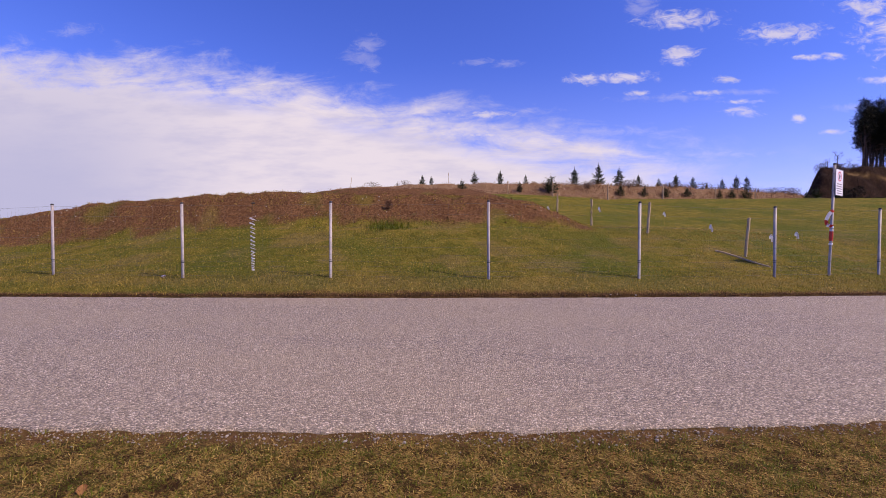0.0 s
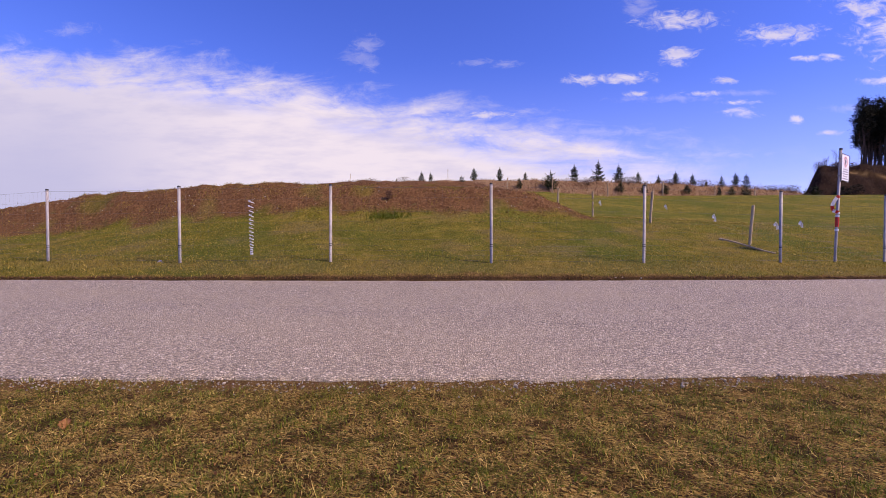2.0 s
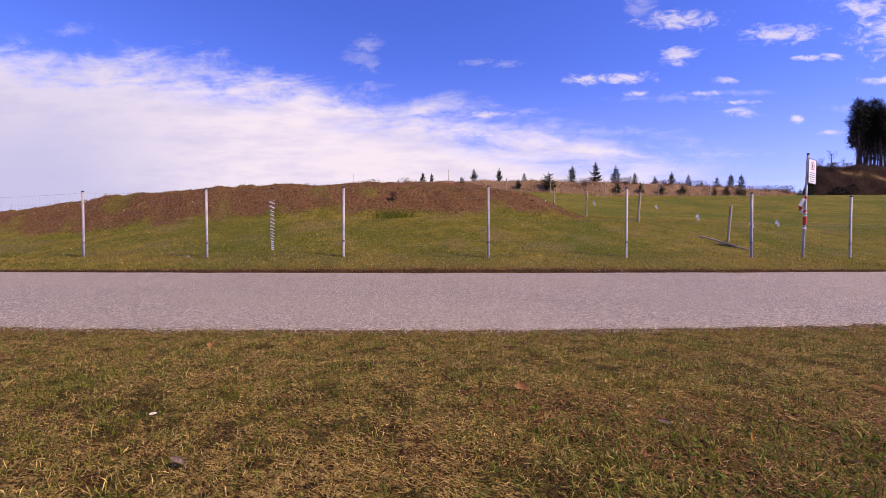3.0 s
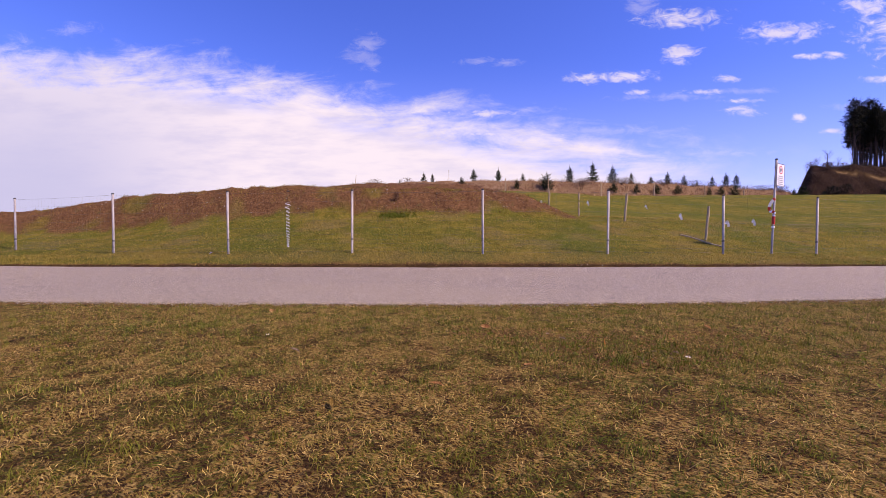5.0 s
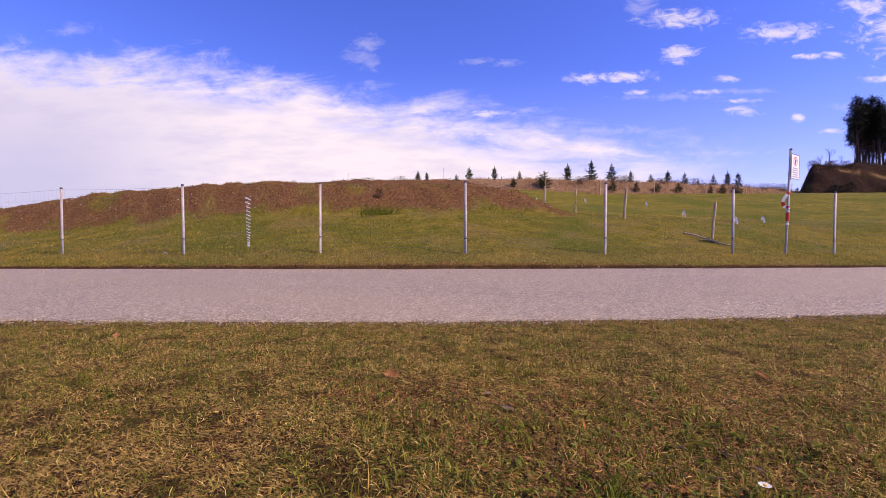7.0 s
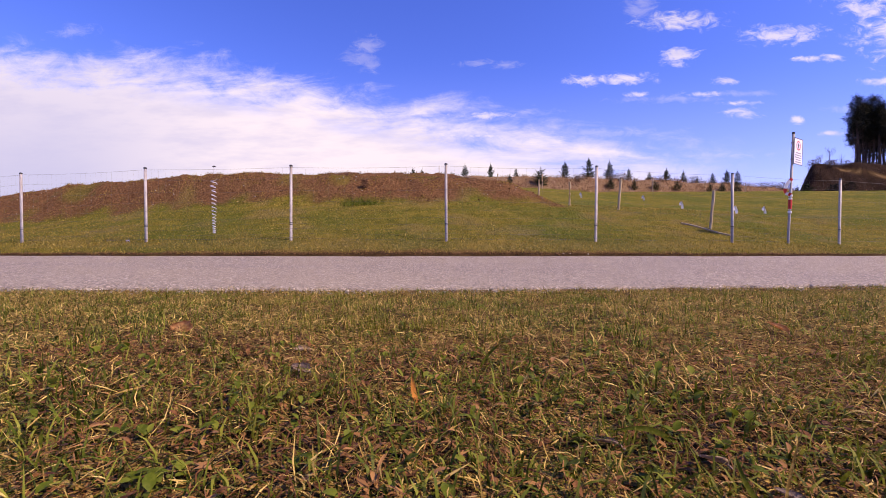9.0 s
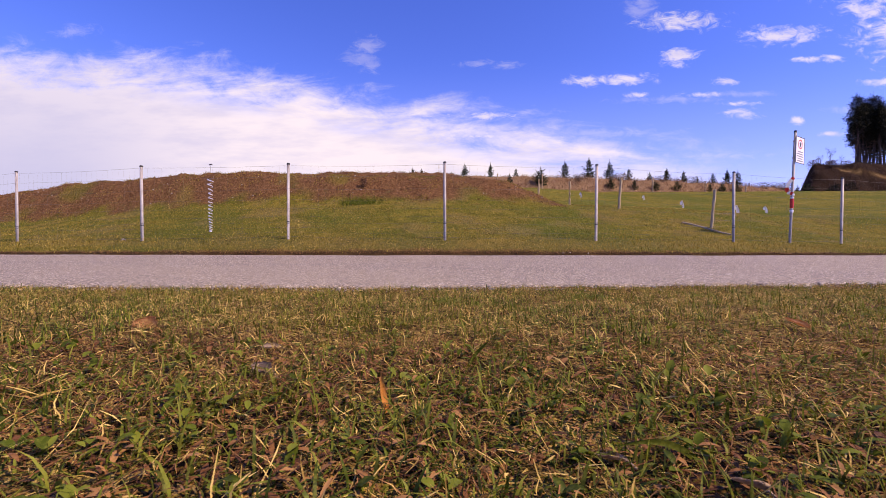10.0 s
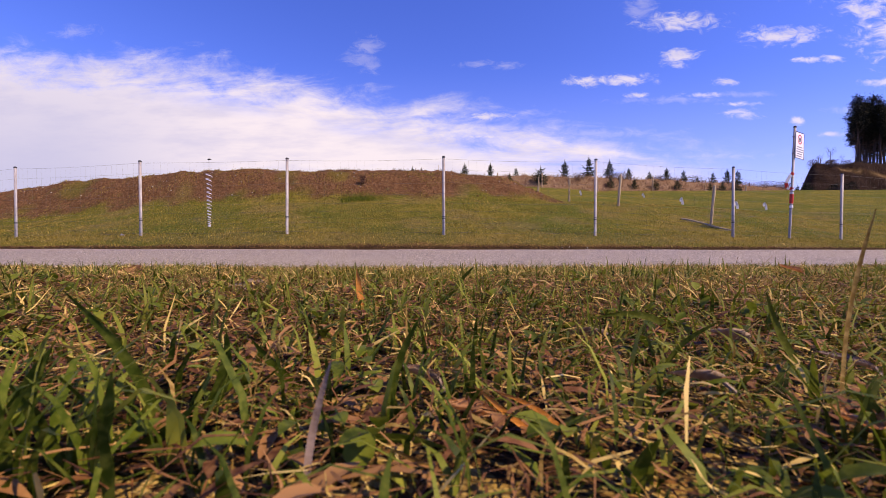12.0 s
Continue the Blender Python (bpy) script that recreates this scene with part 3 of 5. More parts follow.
def build_lawn():
    def fan(x, y):      # thick before the walk, thinning out beyond
        out = np.maximum(np.abs(x - 1.3) - 1.15 * (y + 1.75), 0) + np.maximum(-0.6 - y, 0)
        return (rng.random(len(x)) < np.clip(1.1 * np.exp(-out * 1.6), 0.05, 1)) & (y < near_edge(x) - 0.02 - 0.07 * rng.random(len(x)) + 0.03 * lump(x, y, 0.13)) & (rng.random(len(x)) < np.clip(1.5 - 0.27 * np.abs(x - 1.3), 0.3, 1))
    U = lambda a, b, n: rng.uniform(a, b, n)
    green = lambda x, y: 1.1 * (cells(x, y, 0.55) - 0.5) + 2.0 * (cells(x + 9, y, 0.13) - 0.5)
    tuft = lambda x, y: np.clip(0.65 + 1.6 * (cells(x, y, 0.05) - 0.5) + 0.9 * (cells(x + 5, y, 0.13) - 0.5), 0.06, 1.3)
    x, y = scatter(900000, -6.5, 9.0, -3.2, 3.2, fan)
    k = rng.random(len(x)) < np.clip(0.88 + 0.42 * green(x, y), 0.15, 1) * tuft(x, y)
    x, y = x[k], y[k]
    n = len(x)
    blades("lawn_grass", x, y, U(0.012, 0.036, n) * (0.5 + 0.5 * tuft(x, y)) * (1 + 0.6 * (rng.random(n) < 0.04)), U(0.0013, 0.003, n), U(0.5, 1.55, n), M_GREEN, "short spring lawn of green grass blades")
    x, y = scatter(1250000, -6.5, 9.0, -3.2, 3.2, fan)
    k = rng.random(len(x)) < np.clip(0.70 - 0.3 * green(x, y), 0.15, 1) * tuft(x + 0.3, y) * np.clip(0.55 + np.hypot(x - 1.88, y - 0.31), 0, 1)
    x, y = x[k], y[k]
    n = len(x)
    litter("lawn_straw", x, y, U(0.007, 0.022, n) * (1 + 1.6 * (rng.random(n) < 0.05)), U(0.0007, 0.0017, n), M_STRAW, "matted dry straw of last year's lawn", 0.002, 0.024, 0.6)
    # loose tussocks a little taller than the rest
    cx, cy = scatter(420, -3.5, 6.2, -0.4, 2.7, fan)
    m = rng.integers(14, 40, len(cx))
    x, y = np.repeat(cx, m) + rng.normal(0, 0.018, m.sum()), np.repeat(cy, m) + rng.normal(0, 0.018, m.sum())
    n = len(x)
    blades("lawn_tussocks", x, y, U(0.015, 0.042, n), U(0.0016, 0.0034, n), U(0.15, 1.2, n), M_GREEN, "small tussocks of fresher grass in the lawn")
    # thicker growth where the camera comes down
    def close(x, y):
        fade = np.clip(1.35 - 1.15 * (y - 0.3), 0, 1) * np.clip(1.0 + (1.12 * (y - 0.22) + 0.1 - np.abs(x - 1.88)) / 0.4, 0, 1)
        return (rng.random(len(x)) < fade * np.clip(0.3 + 1.1 * cells(x, y, 0.07), 0, 1)) & (np.hypot(x - 1.88, y - 0.31) > 0.1)
    x, y = scatter(9500, 0.2, 3.6, 0.33, 1.5, close)
    n = len(x)
    blades("lawn_grass", x, y, U(0.012, 0.045, n), U(0.0015, 0.0042, n), U(0.2, 1.5, n), M_GREEN, "short spring lawn of green grass blades")
    x, y = scatter(5500, 1.2, 2.6, 0.34, 0.85, close)
    n = len(x)
    blades("lawn_grass", x, y, U(0.012, 0.042, n), U(0.0018, 0.0042, n), U(0.3, 1.5, n), M_GREEN, "short spring lawn of green grass blades")
    x, y = scatter(9000, -1.8, 6.0, 0.6, 2.45, fan)
    n = len(x)
    blades("lawn_tall_blades", x, y, U(0.028, 0.055, n), U(0.0012, 0.003, n), U(0.1, 0.8, n), M_GREEN, "single taller green blades standing in the lawn")
    x, y = np.concatenate([rng.normal(1.755, 0.022, 60), rng.normal(2.03, 0.03, 30)]), np.concatenate([rng.normal(0.435, 0.018, 60), rng.normal(0.46, 0.02, 30)])
    blades("lawn_tussocks", x, y, U(0.03, 0.058, 90), U(0.002, 0.0042, 90), U(0.2, 1.0, 90), M_GREEN, "small tussocks of fresher grass in the lawn")
    x, y = scatter(34000, 0.2, 3.6, 0.33, 1.5, close)
    n = len(x)
    litter("lawn_straw", x, y, U(0.007, 0.026, n), U(0.0006, 0.0016, n), M_STRAW, "matted dry straw of last year's lawn", 0.001, 0.012, 0.3)


def ovals(name, x, y, z, long, wide, tilt, mat, label, category):
    """Many small oval leaves, folded along the midrib, in one mesh."""
    n = len(x)
    turn = rng.uniform(0, 2 * np.pi, n)
    out = np.stack([np.cos(turn) * np.cos(tilt), np.sin(turn) * np.cos(tilt), np.sin(tilt)], -1)
    side = np.stack([-np.sin(turn), np.cos(turn), 0 * turn], -1)
    up = np.cross(out, side)
    foot = np.stack([x, y, z], -1)
    cols = []
    for t, w, h in ((0.0, 0.12, 0), (0.3, 0.85, 0.06), (0.62, 0.9, 0.05), (0.88, 0.5, -0.02)):
        c = foot + out * (long * t)[:, None] + up * (long * h)[:, None]
        e = side * (wide * w * 0.5)[:, None]
        lift = up * (wide * 0.14 * w)[:, None]
        cols += [c - e + lift, c, c + e + lift]
    cols.append(foot + out * long[:, None] - up * (long * 0.07)[:, None])
    o = (np.arange(n) * 13)[:, None]
    quads = np.concatenate([o + [3 * r + c, 3 * r + c + 1, 3 * r + c + 4, 3 * r + c + 3] for r in range(3) for c in range(2)], 0)
    tris = np.concatenate([o + [9, 10, 12], o + [10, 11, 12]], 0)
    me = bulk(name, np.stack(cols, 1).reshape(-1, 3), quads, tris, mat)
    me.shade_smooth()
    return tagged(new(name, me), label, category, kind="stuff")


def build_herbs():
    U = lambda a, b, n: rng.uniform(a, b, n)
    cx, cy = scatter(700, -2.5, 5.5, -0.3, 2.3, lambda x, y: (np.abs(x - 1.5) < 1.1 * (y + 1.5)) & (lump(x, y, 0.4) > -0.2))
    ex, ey = scatter(170, 1.0, 2.9, 0.42, 1.2, lambda x, y: np.abs(x - 1.88) < 1.1 * (y - 0.2) + 0.05)
    cx, cy = np.concatenate([cx, ex]), np.concatenate([cy, ey])
    k = np.hypot(cx - 1.88, cy - 0.31) > 0.45
    cx, cy = cx[k], cy[k]
    m = rng.integers(3, 8, len(cx))
    x, y = np.repeat(cx, m) + rng.normal(0, 0.006, m.sum()), np.repeat(cy, m) + rng.normal(0, 0.006, m.sum())
    n = len(x)
    long = U(0.007, 0.019, n)
    ovals("lawn_herbs", x, y, height(x, y) + U(0.002, 0.012, n), long, long * U(0.3, 0.6, n), U(0.0, 0.9, n), M_HERB, "clover and daisy leaves low in the lawn", "herbs")
    x, y = scatter(5200, -3, 6, -0.4, 2.5, lambda x, y: (np.abs(x - 1.5) < 1.1 * (y + 1.6)) & (y < near_edge(x) - 0.1) & (lump(x, y, 0.6) < 0.35))
    n = len(x)
    long = U(0.006, 0.02, n)
    k = np.hypot(x - 1.88, y - 0.31) > 0.15
    x, y, long, n = x[k], y[k], long[k], k.sum()
    ovals("leaf_crumbs", x, y, height(x, y) + U(0.004, 0.016, n), long, long * U(0.2, 0.5, n), U(-0.4, 0.6, n), M_BROWNLEAF, "crumbled brown leaf litter in the lawn", "leaf litter")


def build_close_litter():
    """Broad leaves, brown crumbs and stalks low down where the walk ends."""
    U = lambda a, b, n: rng.uniform(a, b, n)
    near = lambda x, y: (np.abs(x - 1.88) < 1.1 * (y - 0.24) + 0.06) & (np.hypot(x - 1.88, y - 0.31) > 0.11)
    cx, cy = scatter(420, 1.0, 2.8, 0.36, 1.0, near)
    m = rng.integers(3, 6, len(cx))
    x, y = np.repeat(cx, m) + rng.normal(0, 0.004, m.sum()), np.repeat(cy, m) + rng.normal(0, 0.004, m.sum())
    n = len(x)
    long = U(0.007, 0.017, n)
    ovals("lawn_herbs", x, y, height(x, y) + U(0.002, 0.014, n), long, long * U(0.4, 0.75, n), U(-0.1, 0.8, n), M_HERB, "clover and daisy leaves low in the lawn", "herbs")
    x, y = scatter(6500, 1.0, 2.8, 0.36, 1.0, near)
    n = len(x)
    long = U(0.005, 0.02, n)
    ovals("leaf_crumbs", x, y, height(x, y) + U(0.001, 0.009, n), long, long * U(0.12, 0.45, n), U(-0.4, 0.5, n), M_BROWNLEAF, "crumbled brown leaf litter in the lawn", "leaf litter")
    x, y = scatter(13000, 1.0, 2.8, 0.36, 1.1, near)
    n = len(x)
    litter("brown_stalks", x, y, U(0.008, 0.04, n), U(0.0005, 0.0015, n), M_BROWNLEAF, "thin brown stalks lying in the lawn", 0.003, 0.014, 0.25)


def stones(name, x, y, size, mat, label, category, sink=0.3):
    """Many small angular stones or clods in one mesh."""
    n = len(x)
    z = height(x, y) + size * (0.5 - sink)
    ball = bmesh.new()
    bmesh.ops.create_icosphere(ball, subdivisions=1, radius=0.5)
    ball.verts.ensure_lookup_table()
    bv = np.array([v.co for v in ball.verts])
    bf = np.array([[v.index for v in f.verts] for f in ball.faces])
    ball.free()
    a = rng.uniform(0, 6.28, n)
    v = bv[None] * (1 + 0.3 * rng.uniform(-1, 1, (n, len(bv), 1))) * (size[:, None] * rng.uniform(0.6, 1.4, (n, 3)))[:, None]
    c, s = np.cos(a)[:, None], np.sin(a)[:, None]
    v = np.stack([v[..., 0] * c - v[..., 1] * s + x[:, None], v[..., 0] * s + v[..., 1] * c + y[:, None], v[..., 2] * 0.75 + z[:, None]], -1)
    tris = (np.arange(n)[:, None, None] * len(bv) + bf[None]).reshape(-1, 3)
    me = bulk(name, v.reshape(-1, 3), np.zeros((0, 4), int), tris, mat)
    return tagged(new(name, me), label, category, kind="stuff")


def build_meadow():
    U = lambda a, b, n: rng.uniform(a, b, n)
    x, y = scatter(60000, -13, 14, 7.0, 10.5, lambda x, y: (y > far_edge(x) + 0.05 + 0.04 * lump(x, y, 0.35)) & (y < fence_line(x) + 0.25))
    n = len(x)
    blades("verge_grass", x, y, U(0.03, 0.08, n), U(0.004, 0.009, n), U(0.3, 1.4, n), M_MEADOW, "shaggy grass verge along the road")
    x, y = scatter(130000, -17, 17, 8, 15, lambda x, y: (y > fence_line(x) + 0.2) & (y < 13.5 + 0.3 * lump(x, y, 0.9) + 3 * (x > 5)))
    k = rng.random(len(x)) < np.clip(0.6 + 0.4 * lump(x, y, 0.7), 0.15, 1)
    x, y = x[k], y[k]
    n = len(x)
    blades("meadow_grass", x, y, U(0.025, 0.07, n), U(0.005, 0.011, n), U(0.5, 1.5, n), M_MEADOW, "mown meadow grass, green mixed with straw")
    x, y = scatter(60000, -15, 16, 7.6, 16.0, lambda x, y: (y > far_edge(x) + 0.1) & (y < 13.2 + 3 * (x > 5)) & (rng.random(len(x)) < np.clip(1.7 * cells(x, y, 0.8) * cells(x + 3, y, 0.3) , 0.05, 1)))
    n = len(x)
    litter("meadow_straw", x, y, U(0.03, 0.07, n), U(0.003, 0.006, n), M_STRAW, "dry straw matted into the meadow grass", 0.02, 0.06, 0.5)
    # tufts growing on the bare earth, and the rank patch below it
    x, y = scatter(26000, -16, 5, 13, 15.6, lambda x, y: cells(x + 3, y, 0.9) + cells(x, y, 0.3) + 0.25 * (y - 14) > 1.15)
    n = len(x)
    blades("mound_weeds", x, y, U(0.03, 0.09, n), U(0.005, 0.011, n), U(0.2, 1.2, n), M_MEADOW, "weeds and grass sprouting on bare earth")
    x, y = rng.normal(-1.25, 0.3, 1500), rng.normal(12.7, 0.3, 1500)
    blades("rank_grass", x, y, U(0.06, 0.22, 1500), U(0.005, 0.011, 1500), U(0.3, 1.45, 1500), M_HERB, "patch of rank taller grass on the slope", category="grass tuft")
    # tall dry grass on the bank
    x, y = scatter(60000, -11, 52, 34, 62, lambda x, y: (np.abs(y - bank_line(x) + 1.2) < 1.6 + 0.5 * lump(x, y, 1.7)) & (y < 56))
    n = len(x)
    blades("tall_dry_grass", x, y, U(0.15, 0.5, n) * np.clip(0.35 + (x + 4) / 20, 0.25, 1), U(0.012, 0.04, n), U(0.7, 1.55, n), M_TALLDRY, "tall bleached dry grass and brambles on the bank", category="dry grass")


    # reddish bramble canes above, matted straw at the foot
    x, y = scatter(90000, 7, 60, 34, 66, lambda x, y: (np.abs(y - bank_line(x) + 0.7) < 1.2 + 0.5 * lump(x, y, 1.3)) & (y < 58) & (lump(x, y, 0.9) + 0.6 * lump(x + 5, y, 0.4) > -0.35))
    n = len(x)
    blades("bramble_thicket", x, y, U(0.25, 0.95, n) * np.clip(0.5 + 0.5 * lump(x, y, 1.6), 0.3, 1.0), U(0.012, 0.03, n), U(0.3, 1.5, n), M_BRAMBLE, "reddish-brown leafless bramble thicket on the bank", category="brambles")
    x, y = scatter(80000, -11, 72, 32, 60, lambda x, y: np.abs(y - np.minimum(bank_line(x), 57.2) + 2.1) < 0.8 + 0.3 * lump(x, y, 1.7))
    n = len(x)
    litter("bank_straw", x, y, U(0.15, 0.5, n), U(0.012, 0.035, n), M_TALLDRY, "bleached straw matted at the foot of the bank", 0.05, 0.3, 0.5)
    x, y = scatter(26000, 46, 84, 54, 72, lambda x, y: (x * 62 / np.maximum(y, 50) > 46.8) & (np.abs(height(x, y) - (9.9 - 0.2 * (x - 54))) > 0.3))
    n = len(x)
    blades("hill_brush", x, y, U(0.12, 0.5, n), U(0.015, 0.04, n), U(0.3, 1.5, n), M_BARK, "low dark brown brush on the steep hillside", category="brush")
    x, y = scatter(26000, -17, 4.2, 14.6, 19.5, lambda x, y: lump(x, y, 0.7) + 0.7 * lump(x + 9, y, 0.23) > 0.15)
    n = len(x)
    blades("mound_brush", x, y, U(0.03, 0.13, n), U(0.004, 0.011, n), U(0.2, 1.4, n), M_BRAMBLE, "withered brown stalks on top of the earth mound", category="brush")


def build_loose():
    x = rng.uniform(-4, 6.5, 3600)
    y = near_edge(x) + rng.normal(-0.03, 0.06, len(x))
    stones("road_grit", x, y, rng.uniform(0.003, 0.010, len(x)) * (1 + (rng.random(len(x)) < 0.05)), M_STONE, "pale loose grit along the road's edge", "gravel", 0.1)
    x = rng.uniform(-12, 13, 1300)
    y = far_edge(x) + rng.normal(0.03, 0.03, len(x))
    stones("verge_crumbs", x, y, rng.uniform(0.01, 0.035, len(x)), M_SOIL, "dark earth crumbs at the foot of the verge", "earth", 0.3)
    x, y = scatter(6500, -16, 5.2, 13.0, 16.0, lambda x, y: (x < 4.9) & (lump(x + 3, y, 1.1) < 0.7))
    stones("earth_clods", x, y, rng.uniform(0.010, 0.034, len(x)) * (1 + 1.0 * (rng.random(len(x)) < 0.06)), M_SOIL, "brown earth clods on the tipped mound", "earth", 0.35)
    x, y = scatter(14, 3.3, 4.3, 7.68, 7.8)
    stones("verge_pebbles", x, y, rng.uniform(0.015, 0.035, len(x)), M_STONE, "pale pebbles lying at the verge's foot", "pebbles", 0.2)
    x, y = scatter(60, -14, 4.5, 13.2, 14.8)
    stones("mound_stones", x, y, rng.uniform(0.03, 0.06, len(x)), M_STONE, "pale stones in the bare earth", "stones", 0.3)


build_lawn()
build_herbs()
build_close_litter()
build_meadow()
build_loose()
# ---- the fence ----
POSTS = [(-12.4, 10.6, 1.55), (-8.17, 9.27, 1.58), (-4.525, 8.351, 1.487), (-1.5, 8.2, 1.445), (1.5, 8.2, 1.463), (4.404, 8.571, 1.465), (7.408, 9.275, 1.447), (10.55, 10.46, 1.52), (14.2, 12.0, 1.5)]


def ground_z(x, y):
    return float(height(np.array([x]), np.array([y]))[0])


def build_fence():
    fence = base("fence", Matrix(), "wire mesh fence on round galvanised steel posts", "fence")
    tops = []
    for x, y, tall in POSTS:
        z = ground_z(x, y)
        bm = bmesh.new()
        lean = 0.006 * math.sin(x * 3.1)
        r = 0.026
        tube(bm, [(x, y, z - 0.3), (x, y, z), (x + lean, y, z + tall - 0.02)], [r, r, r], 14)
        post = part("post", bm, M_STEEL, fence, smooth=True)
        bm = bmesh.new()
        tube(bm, [(x + lean, y, z + tall - 0.025), (x + lean, y, z + tall - 0.004), (x + lean, y, z + tall + 0.008)], [r + 0.004, r + 0.004, r * 0.7], 14)
        part("cap", bm, M_DARKCAP, post, "dark plastic post cap")
        for h in (0.3, 0.33):
            bm = bmesh.new()
            tube(bm, [(x, y, z + h), (x, y, z + h + 0.012)], [r + 0.005, r + 0.005], 12)
            part("wire_clip", bm, M_DARKCAP, post)
        tops.append((Vector((x, y - r, z)), tall))
    levels = [0.05, 0.11, 0.17, 0.24, 0.32, 0.42, 0.54, 0.68, 0.84, 0.98]
    for k, lv in enumerate(levels):
        bm = bmesh.new()
        pts = []
        for (a, ta), (b, tb) in zip(tops, tops[1:]):
            for j in range(8):
                t = j / 8
                p = a.lerp(b, t) + Vector((0, 0, (ta + (tb - ta) * t) * lv - 0.02 - 0.03 * math.sin(math.pi * t) * (0.4 + 0.6 * math.sin(3.3 * a.x + k) ** 2)))
                pts.append(p)
        pts.append(tops[-1][0] + Vector((0, 0, tops[-1][1] * lv - 0.02)))
        r = 0.0016 if k in (0, len(levels) - 1) else 0.0011
        tube(bm, pts, [r] * len(pts), 4)
        part("wire", bm, M_WIRE, fence)
    bm = bmesh.new()
    for (a, ta), (b, tb) in zip(tops, tops[1:]):
        n = int((b - a).length / 0.15)
        for j in range(1, n):
            t = j / n
            sag = 0.025 * math.sin(math.pi * t)
            tall = ta + (tb - ta) * t
            p = a.lerp(b, t) + Vector((0, -0.003, 0))
            tube(bm, [p + Vector((0, 0, tall * 0.05 - 0.02 - sag)), p + Vector((random.uniform(-0.015, 0.015), 0, tall * 0.5 - sag)), p + Vector((0, 0, tall * 0.98 - 0.02 - sag))], [0.0006] * 3, 3, False)
    tagged(part("stay_wire_mesh", bm, M_WIRE, fence), kind="stuff")


build_fence()


# ---- hanging bird-scaring spiral on the fence ----
def build_spiral():
    x, y, top = -2.96, 8.09, 1.68
    ob = base("bird_scare_spiral", pose(x, y, top), "silver foil spiral hanging from the fence wire", "bird scarer")
    bm = bmesh.new()
    tube(bm, [(0, 0.08, 0.02), (0, 0.03, 0.03), (0, 0, 0.01), (0, 0, -0.26)], [0.004, 0.004, 0.003, 0.0015], 6)
    part("hook", bm, M_DARKCAP, ob)
    bm = bmesh.new()
    tube(bm, [(-0.03, 0, 0.005), (0.0, 0, 0.015), (0.045, 0, 0.005)], [0.006, 0.014, 0.004], 8)
    part("swivel", bm, M_DARKCAP, ob)
    bm = bmesh.new()
    prev = None
    turns, per = 17, 12
    for i in range(turns * per + 1):
        t = i / (turns * per)
        a = 2 * math.pi * i / per
        zz = -0.22 - 1.04 * (1 - (1 - t) ** 1.5)
        rr = 0.036 + 0.008 * math.sin(5 * t) + (0.02 if t < 0.1 else 0)
        tilt = 0.0055 - 0.0045 * math.sin(a)
        p, q = Vector((rr * math.cos(a), rr * math.sin(a), zz - tilt)), Vector((rr * math.cos(a), rr * math.sin(a), zz + tilt))
        pair = (bm.verts.new(p), bm.verts.new(q))
        if prev:
            bm.faces.new((prev[0], pair[0], pair[1], prev[1]))
        prev = pair
    bmesh.ops.solidify(bm, geom=bm.faces[:], thickness=0.0015)
    part("foil_ribbon", bm, M_FOIL, ob, "twisted shiny silver foil ribbon")


build_spiral()


